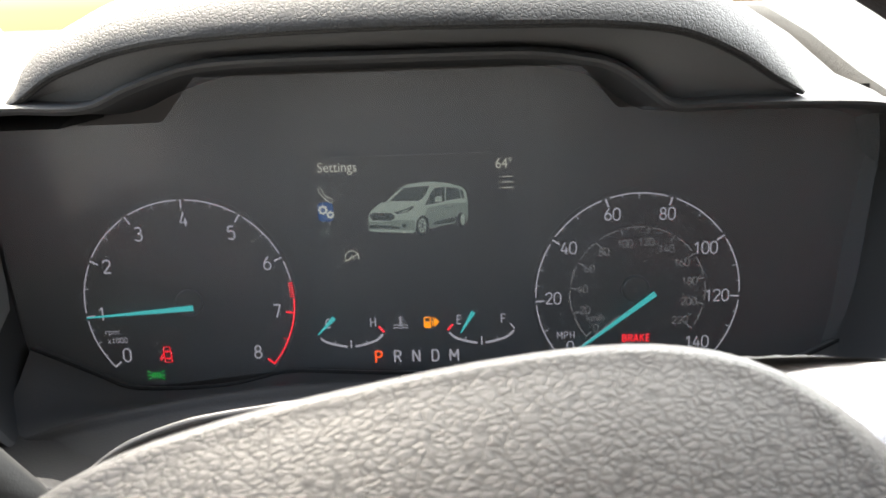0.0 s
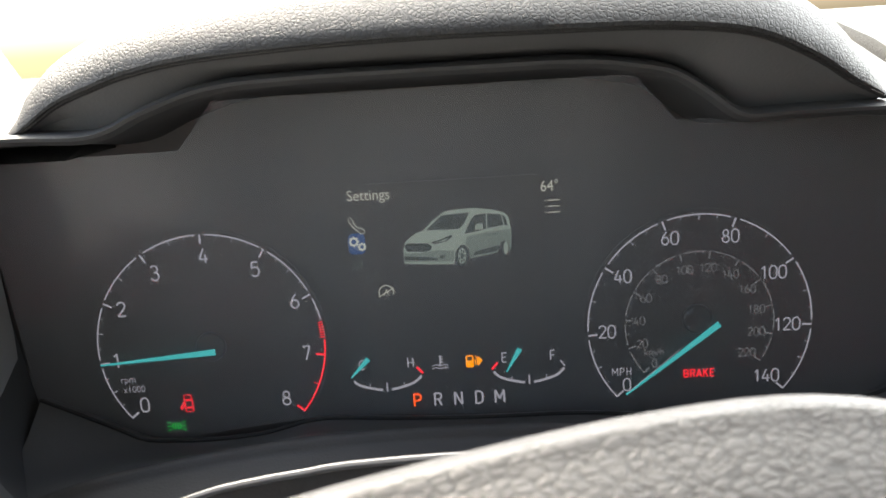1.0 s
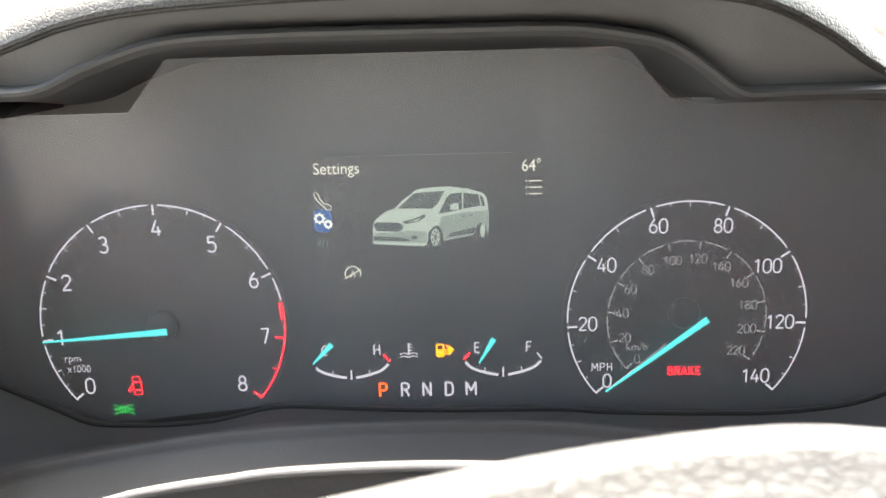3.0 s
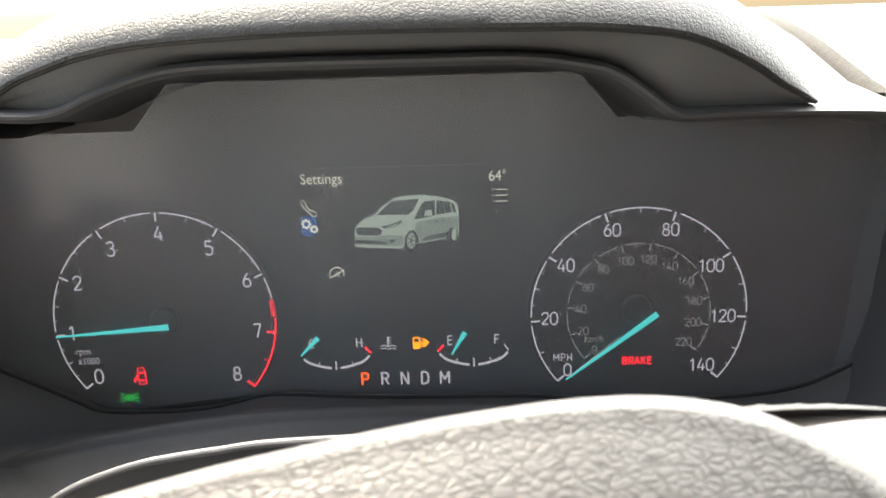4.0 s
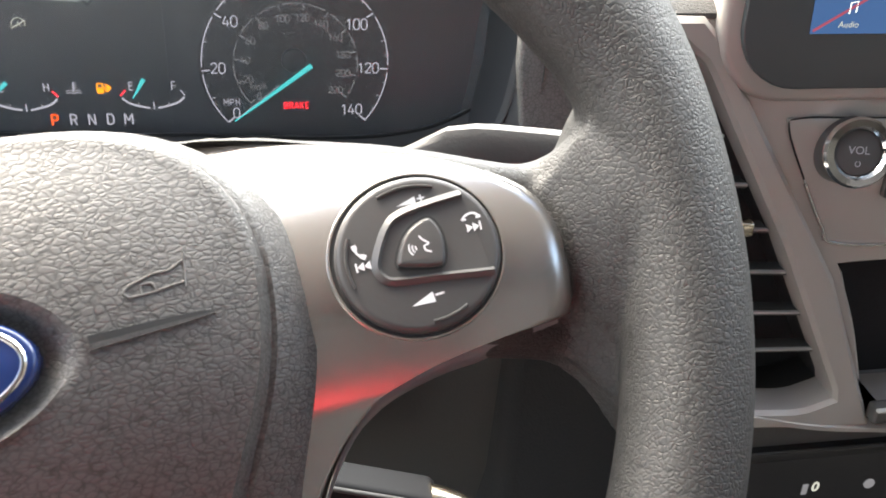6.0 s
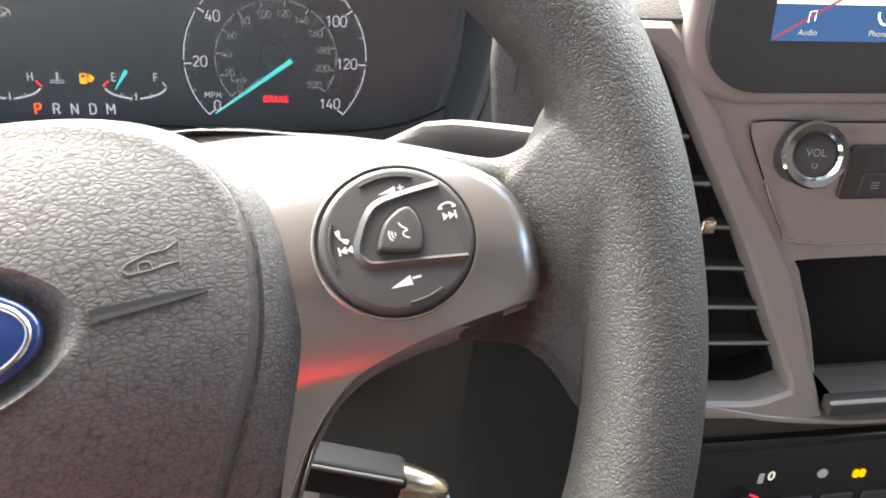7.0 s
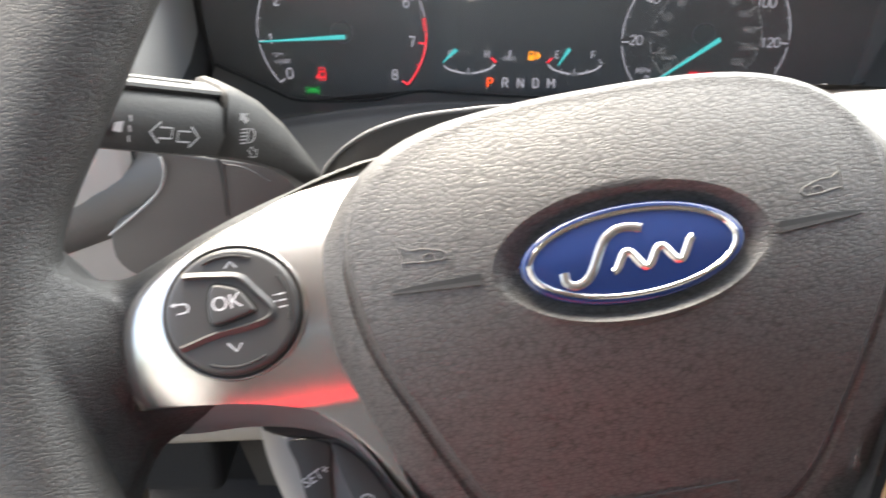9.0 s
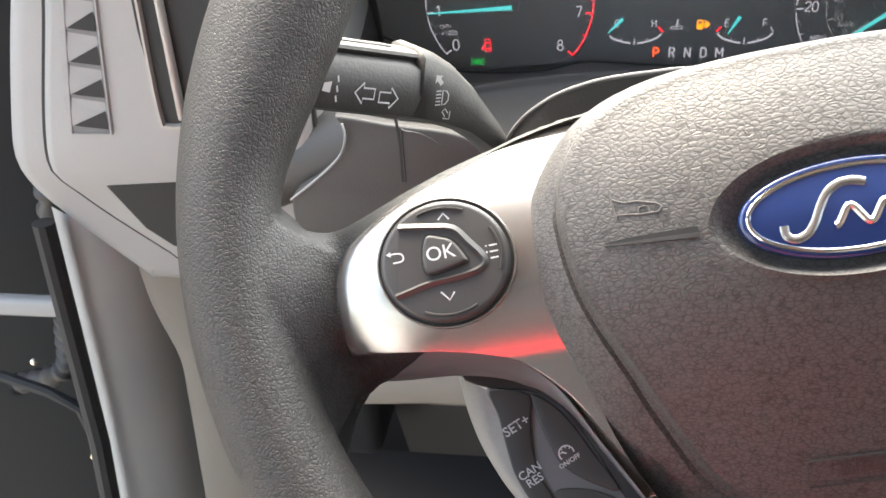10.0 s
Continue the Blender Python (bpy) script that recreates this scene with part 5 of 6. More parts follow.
    part("cruise_bed", slab(bmesh.new(), resample(spline([(-0.0985, -0.0366), (-0.0861, -0.0390), (-0.0785, -0.0440), (-0.0740, -0.0505), (-0.0690, -0.0600), (-0.0600, -0.0770), (-0.0720, -0.0830), (-0.0860, -0.0790), (-0.0912, -0.0701), (-0.0945, -0.0624), (-0.0958, -0.0542), (-0.0967, -0.0458)], 4), 60, True), -0.046, -0.0310, 0.0008),
         RETURN, pod, "sunk grey bed between the keys")
    part("cruise_border", slab(bmesh.new(), resample(spline([(-0.1055, -0.0318), (-0.0985, -0.0368), (-0.0861, -0.0396), (-0.0790, -0.0440), (-0.0745, -0.0500), (-0.0698, -0.0592), (-0.0615, -0.0770), (-0.0540, -0.0760), (-0.0620, -0.0570), (-0.0700, -0.0410), (-0.0860, -0.0290)], 4), 60, True), -0.040, -0.0303, 0.001), RUBBER, pod, "black border above the keys")
    for pts in ([(-0.0978, -0.0378), (-0.0866, -0.0402), (-0.0870, -0.0471), (-0.0876, -0.0551), (-0.0871, -0.0625), (-0.0846, -0.0690), (-0.0822, -0.0750), (-0.0862, -0.0775), (-0.0908, -0.0701), (-0.0941, -0.0624), (-0.0954, -0.0542), (-0.0963, -0.0458)],
                [(-0.0857, -0.0404), (-0.0797, -0.0445), (-0.0752, -0.0505), (-0.0705, -0.0595), (-0.0650, -0.0706), (-0.0743, -0.0665), (-0.0803, -0.0612), (-0.0826, -0.0558), (-0.0850, -0.0474)],
                [(-0.0835, -0.0690), (-0.0745, -0.0690), (-0.0655, -0.0730), (-0.0625, -0.0770), (-0.0720, -0.0815), (-0.0800, -0.0780)]):
        part("cruise_key", slab(bmesh.new(), resample(spline(pts, 4), 64, True), -0.034, -0.0296, 0.0007), BUTTON, pod, "dark cruise control key")
    for body_t, x, y, sz in (("SET+", -0.0914, -0.0489, 0.0040), ("CAN", -0.0895, -0.0622, 0.0034), ("RES", -0.0884, -0.0648, 0.0034)):
        lettering(body_t, sz, INK, pod, pose(x, y, -0.0294, 0, 0, 25), "key_text", weight=0.015)
    lettering("ON/OFF", 0.0019, INK, pod, pose(-0.0777, -0.0607, -0.0294, 0, 0, 25), "key_text", weight=0.02)
    bm = stroke(bmesh.new(), arc(0, 0, 0.0022, -20, 200, 14), 0.00045)
    stroke(bm, [(0, 0), (-0.0011, 0.0011)], 0.0005)
    for a in (30, 70, 110, 150):
        stroke(bm, [radial(0, 0, 0.0015, a), radial(0, 0, 0.0021, a)], 0.0003)
    part("cruise_mark", bm, INK, pod, smooth=0, m=pose(-0.0783, -0.0584, -0.0294, 0, 0, 25))


wheel()


# ---- steering column and stalks ----
def frame_along(base, tip, up=(0, 0, 1)):
    """Local X along base and tip, to the right; Y up, Z towards the driver; the origin at the base."""
    a, b = Vector(base), Vector(tip)
    x = (b - a).normalized()
    if x.x < 0:
        x = -x
    z = x.cross(Vector(up)).normalized()
    y = z.cross(x)
    return Matrix(((x.x, y.x, z.x, a.x), (x.y, y.y, z.y, a.y), (x.z, y.z, z.z, a.z), (0, 0, 0, 1)))


def column():
    col = thing("steering_column", "dark plastic steering column shroud behind the wheel", "steering column")
    rings = []
    for y, w, zt, zb in ((0.165, 0.052, -0.040, -0.095), (0.175, 0.062, -0.034, -0.105), (0.22, 0.074, -0.034, -0.115), (0.28, 0.084, -0.042, -0.128), (0.34, 0.092, -0.055, -0.138), (0.40, 0.096, -0.075, -0.145)):
        rings.append([(x, y, z) for x, z in rrect(0.0, (zt + zb) / 2, 2 * w, zt - zb, 0.028, 6)])
    part("shroud", loft(bmesh.new(), rings), SHROUD, col)
    # gaiter lip above the column
    lip = spline([(-0.0930, 0.219, -0.0180), (-0.0900, 0.218, -0.0110), (-0.0850, 0.217, -0.0042), (-0.0777, 0.216, 0.0020), (-0.0700, 0.2155, 0.0064), (-0.0586, 0.215, 0.0105), (-0.0495, 0.215, 0.0123), (-0.0400, 0.215, 0.0136), (-0.0277, 0.215, 0.0150), (0.0, 0.215, 0.0155), (0.035, 0.217, 0.012), (0.065, 0.219, 0.004), (0.085, 0.222, -0.012)], 5, False)
    rows = [[(x * 0.97, y - 0.004, z - 0.040), (x * 0.985, y - 0.002, z - 0.006), (x, y - 0.0006, z - 0.0004), (x, y + 0.0008, z), (x * 1.01, y + 0.006, z - 0.0016), (x * 1.05, y + 0.040, z - 0.018), (x * 1.1, y + 0.085, z - 0.055)] for x, y, z in lip]
    part("column_cover", loft(bmesh.new(), rows, closed=False), SHROUD, col, "dark cover arching over the column", smooth=60)
    part("cover_lip", tube(bmesh.new(), [(x, y - 0.0004, z + 0.0003) for x, y, z in lip], 0.0008, 8), RETURN, col, "pale rolled edge")
    # switch housing behind the indicator stalk: a rounded barrel and a flat cover with grooves
    part("housing", box(bmesh.new(), (-0.185, 0.30, -0.16), (-0.11, 0.40, -0.060), 0.012), SHROUD, col)
    plate = resample(spline([(-0.1745, -0.030), (-0.1705, -0.036), (-0.1705, -0.0402), (-0.1745, -0.0498), (-0.1862, -0.0609), (-0.2000, -0.072), (-0.19, -0.095), (-0.12, -0.095), (-0.105, -0.06), (-0.115, -0.040), (-0.150, -0.034)], 4), 60, True)
    part("cover_plate", slab(bmesh.new(), plate, -0.006, 0.0, 0.0015), SHROUD, col, "dark flat cover", m=gauge_plane(0.2765))
    part("seam", stroke(bmesh.new(), spline([(-0.1712, -0.0330), (-0.1705, -0.0402), (-0.1745, -0.0498), (-0.1862, -0.0609), (-0.2000, -0.072)], 5, False), 0.0012, 0.0, tall=0.0010), GREY, col, "pale seam", m=gauge_plane(0.2755))
    part("groove", stroke(bmesh.new(), spline([(-0.1468, -0.0300), (-0.1462, -0.0364), (-0.1456, -0.0446), (-0.1457, -0.0620)], 4, False), 0.0014, 0.0002), RUBBER, col, "dark groove", smooth=0, m=gauge_plane(0.2765))
    part("groove_edge", stroke(bmesh.new(), spline([(-0.1250, -0.0448), (-0.1349, -0.0385), (-0.1430, -0.0368), (-0.1446, -0.0380), (-0.1446, -0.0620)], 5, False), 0.0008, 0.0, tall=0.0005), SHROUD, col, m=gauge_plane(0.2765))
    barrel = [(-0.245, 0.312, -0.085), (-0.205, 0.306, -0.066), (-0.165, 0.300, -0.050)]
    part("barrel", tube(bmesh.new(), barrel, 0.020, 24), SHROUD, col, "rounded switch barrel")


column()


def stalk(name, label, base, tip, marks):
    m = frame_along(base, tip)
    st = thing(name, label, "stalk", m, group="column stalks")
    L = (Vector(tip) - Vector(base)).length * (1 if tip[0] > base[0] else -1)
    sec = [(0, -0.55), (0.05, -0.85), (0.25, -1), (0.7, -1), (0.93, -0.9), (1, -0.5), (1, 0.45), (0.88, 0.8), (0.45, 1), (0.1, 0.85), (0, 0.35)]
    rings = []
    start = ((0.16, -0.0090, 0.0100, 0.0105),) if marks else ((-0.25, -0.0085, -0.0050, 0.006), (-0.05, -0.0088, 0.0030, 0.009), (0.10, -0.0090, 0.0095, 0.0105))
    slim = 1.0 if marks else 0.38
    for f, low, high, d in start + ((0.22, -0.0092, 0.0112, 0.0115), (0.30, -0.0092, 0.0115, 0.0120), (0.5, -0.0088, 0.0115, 0.0120), (0.8, -0.0080, 0.0112, 0.0115), (0.97, -0.0070, 0.0105, 0.0105), (1.0, -0.0055, 0.0090, 0.0090)):
        rings.append([(f * L, low + (high - low) * a, slim * d * b) for a, b in sec])
    part("lever", loft(bmesh.new(), rings), STALK, st, "dark grey lever", smooth=50)
    if not marks:
        return st, L
    rings = []
    for f, low, high, d in ((-0.34, -0.0260, -0.0170, 0.0090), (-0.20, -0.0180, -0.0060, 0.0105), (-0.05, -0.0125, 0.0045, 0.0118), (0.08, -0.0105, 0.0115, 0.0122), (0.18, -0.0098, 0.0148, 0.0122), (0.235, -0.0094, 0.0158, 0.0120), (0.25, -0.0090, 0.0150, 0.0100)):
        rings.append([(f * L, low + (high - low) * a, d * b) for a, b in sec])
    part("collar", loft(bmesh.new(), rings), STALK, st, "dark tapering collar", smooth=50)
    if marks:
        rings = []
        for f in (0.20, 0.5, 0.95, 1.0):
            rings.append([(f * L, y, z) for y, z in ((0.0112, -0.004), (0.0112, 0.0060), (0.0126, 0.0074), (0.0136, 0.0068), (0.0142, 0.0048), (0.0142, -0.003))])
        part("top_ridge", loft(bmesh.new(), rings), STALK, st, "flat ridge along the top", smooth=30)
        part("ridge_edge", box(bmesh.new(), (min(0.34 * L, 0.97 * L), 0.0140, -0.001), (max(0.34 * L, 0.97 * L), 0.0147, 0.003), 0.0004), SHROUD, st, "flat rubbing edge")
    return st, L


def stalks():
    st, L = stalk("turn_signal_stalk", "dark indicator stalk with white arrows", (-0.1110, 0.2110, 0.0070), (-0.1730, 0.1480, 0.0395), True)
    z = 0.0123

    def mark(nm, bm, x, y, tilt=0.0, rot=0.0):
        part(nm, bm, INK, st, smooth=0, m=pose(-x, y, z, tilt, 0, rot) @ Matrix.Diagonal((-1, 1, 1, 1)))
    def outline_arrow(d):
        pts = [(-0.0040, 0), (-0.0008, 0.0034), (-0.0008, 0.0017), (0.0036, 0.0017), (0.0036, -0.0017), (-0.0008, -0.0017), (-0.0008, -0.0034)]
        return stroke(bmesh.new(), [(d * x, y) for x, y in pts], 0.0006, closed=True)
    mark("left_arrow", outline_arrow(-1), 0.0455, 0.0, -3)
    mark("right_arrow", outline_arrow(1), 0.0362, -0.0008, -3)
    bm = stroke(bmesh.new(), [(0.0002, -0.0026), (0.0002, 0.0026), (-0.0014, 0.0022), (-0.0024, 0.001), (-0.0024, -0.001), (-0.0014, -0.0022)], 0.0005, closed=True)
    for k in range(5):
        stroke(bm, [(0.0008, 0.0024 - 0.0012 * k), (0.0030, 0.0024 - 0.0012 * k)], 0.0005)
    mark("beam_mark", bm, 0.0135, 0.0010, 0, 8)
    for y, s, nm in ((0.0068, 1, "beam_arrow"), (-0.0046, -1, "beam_arrow")):
        pts = [(0, 0.0024), (0.0019, 0.0003), (0.0008, 0.0003), (0.0008, -0.0019), (-0.0008, -0.0019), (-0.0008, 0.0003), (-0.0019, 0.0003)]
        bm = flat(bmesh.new(), pts) if s > 0 else stroke(bmesh.new(), pts, 0.0004, closed=True)
        mark(nm, bm, 0.0135 + s * 0.0030, y, 0, 48 if s > 0 else -132)
    bm = bmesh.new()
    for k in range(3):
        stroke(bm, [(-0.0016 - 0.0002 * k, 0.0040 - 0.0032 * k), (-0.0022 - 0.0002 * k, 0.0020 - 0.0032 * k)], 0.0006)
    flat(bm, [(0.0002, 0.002), (0.003, 0.0014), (0.0034, -0.0012), (0.0004, -0.0016)])
    mark("lane_mark", bm, 0.0585, 0.0008)
    stalk("wiper_stalk", "dark wiper stalk with a flat top edge", (0.118, 0.224, 0.0110), (0.186, 0.200, 0.0122), False)


stalks()


# ---- ignition key ----
def key():
    base, tip = (0.0862, 0.178, -0.0785), (0.1300, 0.177, -0.0920)
    k = thing("ignition_key", "black key head in the ignition with a metal end and ring", "key", frame_along(base, tip))
    part("key_head", slab(bmesh.new(), rrect(0.012, 0, 0.042, 0.013, 0.004), -0.0058, 0.0058, 0.003), KEY_BLACK, k, "black key head")
    part("side_ridge", box(bmesh.new(), (-0.008, 0.0040, 0.002), (0.030, 0.0056, 0.0060), 0.0008), STALK, k)
    rings = []
    for x, r in ((0.030, 0.0082), (0.034, 0.0080), (0.040, 0.0068), (0.046, 0.0046), (0.048, 0.0022)):
        rings.append([(x, y * 0.9, z * 0.75) for y, z in arc(0, 0, r, 0, 345, 23)])
    part("end_cap", loft(bmesh.new(), rings), BRASS, k, "worn nickel end cap")
    ring = [(0.047 + 0.004 * math.cos(a), -0.008 + 0.007 * math.sin(a), 0.001 * math.sin(2 * a)) for a in np.linspace(0, 2 * math.pi, 24, endpoint=False)]
    part("key_ring", tube(bmesh.new(), ring, 0.0009, 8, True), CHROME, k, "steel key ring")
    rg = thing("key_tag", "small worn brown leather tag hanging from the key ring", "key tag", Matrix.Translation((0.1222, 0.168, -0.0985)))
    sheet = resample(spline([(0.0010, 0.0045), (0.0048, 0.0015), (0.0082, -0.0080), (0.0090, -0.0240), (0.0, -0.0270), (-0.0090, -0.0240), (-0.0075, -0.0080), (-0.0030, 0.0020)], 5), 48, True)
    part("tag", slab(bmesh.new(), sheet, -0.0009, 0.0009, 0.0005), TAG, rg, m=pose(0, 0, 0, 72, 6, 8))
    part("rivet", slab(bmesh.new(), arc(0.0012, -0.0005, 0.0017, 0, 345, 23), 0.0008, 0.0019, 0.0006), BRASS, rg, "small worn metal rivet", m=pose(0, 0, 0, 72, 6, 8))


key()


# ---- fascia right of the instruments: vent, screen, controls ----
def plate_with_hole(bm, outer, hole, z0, z1, lip=0.0015):
    """A plate with an opening through it: both outlines have equal numbers of points."""
    o, h = resample(outer, 72, True), resample(hole, 72, True)
    oc, hc = np.mean(o, axis=0), np.mean(h, axis=0)

    def start(p, c):
        i = int(np.argmin([abs(math.atan2(q[1] - c[1], q[0] - c[0]) - 2.3) for q in p]))
        return p[i:] + p[:i]
    o, h = start(o, oc), start(h, hc)
    rings = [[(x, y, z0) for x, y in o], [(x, y, z1 - lip) for x, y in o], [(x, y, z1) for x, y in inset2(o, lip)], [(x, y, z1) for x, y in inset2(h, -lip)], [(x, y, z1 - lip) for x, y in h], [(x, y, z0 - 0.012) for x, y in h]]
    return loft(bm, rings, cap=(False, False))


def fascia_right():
    P = gauge_plane(0.309)
    skin = [(0.1762, 0.0440), (0.1790, 0.0420), (0.1790, 0.0318), (0.1960, -0.0100), (0.2185, -0.0600), (0.1880, -0.0600), (0.1722, -0.0150), (0.1690, 0.0100), (0.1690, 0.0260), (0.1735, 0.0420)]
    single("fascia_pad", slab(bmesh.new(), resample(skin, 90, True), -0.006, 0.0, 0.002), DASH_SKIN, "grey grained pad beside the instruments", "dashboard", P, kind="structure")
    # dark cheek between the cluster's bezel and the pad
    rows = []
    for (xa, za), (xb, zb) in zip(resample([(0.1690, 0.0645), (0.1800, 0.0595), (0.1870, 0.0450), (0.1820, 0.0), (0.1760, -0.030), (0.1620, -0.060)], 24), resample([(0.1790, 0.0530), (0.1755, 0.0440), (0.1700, 0.0260), (0.1700, 0.0100), (0.1730, -0.0150), (0.1885, -0.0600)], 24)):
        rows.append([(xa + 0.001, 0.3560, za), (xa * 0.6 + xb * 0.4 + 0.002, 0.338, za * 0.6 + zb * 0.4), (xb + 0.001, 0.3135, zb), (xb + 0.002, 0.311, zb)])
    single("cluster_cheek", loft(bmesh.new(), rows, closed=False), BEZEL, "dark smooth cheek beside the instruments", "panel", kind="structure", smooth=60)
    # silver vent frame
    vent = thing("air_vent", "tall air vent in a silver frame with horizontal slats", "air vent", P, group="air vents")
    outer = [(0.1790, 0.0312), (0.2440, 0.0300), (0.2600, 0.0060), (0.3290, -0.0950), (0.3720, -0.1850), (0.3300, -0.1830), (0.2700, -0.1780), (0.2500, -0.1320), (0.1975, -0.0114)]
    hole = [(0.1965, 0.0215), (0.2330, 0.0210), (0.2460, 0.0110), (0.3000, -0.0760), (0.3480, -0.1650), (0.3300, -0.1715), (0.2850, -0.1680), (0.2640, -0.1300), (0.2085, -0.0114)]
    part("frame", plate_with_hole(bmesh.new(), outer, hole, -0.004, 0.004, 0.0022), SILVER, vent, "satin silver frame")
    ring = resample(hole, 72, True)
    part("duct_wall", loft(bmesh.new(), [[(x, y, z) for x, y in inset2(ring, -0.0004)] for z in (-0.0150, -0.052)], cap=(False, False)), RUBBER, vent, "black duct wall")
    part("duct", slab(bmesh.new(), hole, -0.056, -0.050), DOOR_BLACK, vent, "black duct behind the slats")
    for z in (0.0240, 0.0000, -0.0240, -0.0480, -0.0715, -0.0950, -0.1188, -0.1415):
        # each slat leans down to the right between the frame's two slanting sides
        x0, x1 = 0.1990 + (0.0215 - z) * 0.41, 0.2400 + (0.0150 - z) * 0.66
        part("slat", slab(bmesh.new(), [(x0, z + 0.0030), (x0, z + 0.0006), (x1, z - 0.0036), (x1, z - 0.0012)], -0.019, -0.010, 0.0006), STALK, vent, "dark slat")
        # grey strip painted as the highlight along the slat's front
        part("slat_highlight", slab(bmesh.new(), [(x0, z + 0.0030), (x0, z + 0.0018), (x1, z - 0.0022), (x1, z - 0.0010)], -0.011, -0.0092, 0.0003), GREY, vent, "pale strip painted as the slat's highlight")
    part("thumb_slide", box(bmesh.new(), (0.276, -0.0700, -0.004), (0.283, -0.0630, 0.002), 0.001), BRASS, vent, "small metal slide on a slat")
    part("thumb_slide", box(bmesh.new(), (0.214, 0.0045, -0.004), (0.232, 0.0085, 0.001), 0.001), GREY, vent, "small slide on a slat")

    # centre stack
    st = thing("centre_stack", "silver centre console panel with a knob, keys and an open bin", "console", P)
    binp = resample(spline([(0.3340, -0.0925), (0.3390, -0.0868), (0.47, -0.0856), (0.60, -0.0850), (0.60, -0.13), (0.60, -0.1780), (0.48, -0.178), (0.3700, -0.1780), (0.3655, -0.1700), (0.3490, -0.1250)], 5), 72, True)
    part("panel", plate_with_hole(bmesh.new(), [(0.2430, 0.0290), (0.62, 0.0290), (0.62, -0.1900), (0.3690, -0.1840), (0.3265, -0.0950), (0.2580, 0.0060)], binp, -0.02, 0.001), SILVER, st, "satin silver panel")
    part("bin", loft(bmesh.new(), [[(x, y, -0.010) for x, y in inset2(binp, -0.001)], [(x, y, -0.10) for x, y in binp]], cap=(False, True)), LINER, st, "dark open storage bin")
    part("control_recess", slab(bmesh.new(), resample(spline([(0.2885, -0.0185), (0.2935, -0.0135), (0.40, -0.0150), (0.60, -0.0150), (0.60, -0.0765), (0.40, -0.0768), (0.3254, -0.0747), (0.3160, -0.0670)], 4), 60, True), 0.0, 0.0022, 0.0008), SILVER, st)
    part("recess_line", stroke(bmesh.new(), spline([(0.45, -0.0150), (0.33, -0.0138), (0.2935, -0.0132), (0.2885, -0.0185), (0.3010, -0.0420)], 5, False), 0.0009, 0.0022), RUBBER, st, smooth=0)
    part("recess_edge", stroke(bmesh.new(), spline([(0.3020, -0.0440), (0.3154, -0.0661), (0.3254, -0.0747), (0.38, -0.0768), (0.60, -0.0775)], 5, False), 0.0018, 0.002, tall=0.0012), SATIN, st, "bright moulded edge")
    part("button_strip", slab(bmesh.new(), rrect(0.427, -0.0385, 0.175, 0.027, 0.003), 0.001, 0.0045, 0.001), BUTTON, st, "dark key strip beside the knob")
    for k in range(6):
        part("key_cap", slab(bmesh.new(), rrect(0.3560 + 0.0165 * k, -0.0440, 0.0150, 0.0120, 0.001), 0.0035, 0.0058, 0.0006), BUTTON, st, "dark key")
        bm = bmesh.new()
        for d in (-0.0014, 0.0, 0.0014):
            stroke(bm, [(-0.0022, d), (0.0022, d)], 0.0006)
        part("key_mark", bm, DIM_INK, st, smooth=0, m=pose(0.3560 + 0.0165 * k, -0.0440, 0.0060))
    knob = part("volume_knob", slab(bmesh.new(), arc(0, 0, 0.0160, 0, 354, 59), 0.0, 0.016, 0.001), BUTTON, st, "round volume knob with a chrome ring", m=pose(0.3178, -0.0290, 0.000, -17, -9, 0) @ Matrix.Diagonal((0.93, 0.93, 0.86, 1)))
    part("knob_ring", loft(bmesh.new(), [[(x, y, z) for x, y in arc(0, 0, r, 0, 354, 59)] for r, z in ((0.0160, 0.0155), (0.0163, 0.0175), (0.0152, 0.0192), (0.0122, 0.0196), (0.0108, 0.0178))], cap=(False, False)), CHROME, knob, "chrome ring")
    part("knob_face", slab(bmesh.new(), arc(0, 0, 0.0109, 0, 354, 59), 0.014, 0.0172, 0.001), BUTTON, knob, "dark face")
    lettering("VOL", 0.0052, DIM_INK, knob, pose(0, 0.001, 0.0175), "knob_text")
    part("power_mark", stroke(bmesh.new(), arc(0, -0.005, 0.0012, 110, 430, 12), 0.0004, 0.0175), DIM_INK, knob, smooth=0)
    # the open bin below
    part("bin_shelf", box(bmesh.new(), (0.3680, -0.1790, 0.001), (0.60, -0.1690, 0.010), 0.002), SHROUD, st)
    part("shelf_edge", box(bmesh.new(), (0.3680, -0.1705, 0.0085), (0.60, -0.1688, 0.0112), 0.0006), GREY, st)
    part("lower_rail", stroke(bmesh.new(), spline([(0.262, -0.1620), (0.285, -0.1685), (0.3085, -0.1742), (0.338, -0.1816), (0.370, -0.1860), (0.416, -0.1887), (0.62, -0.1890)], 6, False), 0.0062, -0.001, tall=0.006), SILVER, st, "silver rail under the bin")
    part("lower_shade", slab(bmesh.new(), [(0.3085, -0.176), (0.370, -0.188), (0.62, -0.190), (0.62, -0.215), (0.3085, -0.215)], -0.02, -0.004), SHROUD, st, "dark panel under the rail")

    scr = thing("touchscreen", "wide touchscreen showing a map and a blue menu bar", "screen", P)
    part("hood", slab(bmesh.new(), rrect(0.398, 0.068, 0.302, 0.1464, 0.033, 8), -0.02, 0.006, 0.004), SILVER, scr, "silver moulded surround")
    part("glass", slab(bmesh.new(), rrect(0.400, 0.0705, 0.2894, 0.1376, 0.028, 8), 0.004, 0.0085, 0.001), SCREEN_GLASS, scr, "dark screen glass, greyed to stand in for reflected haze")
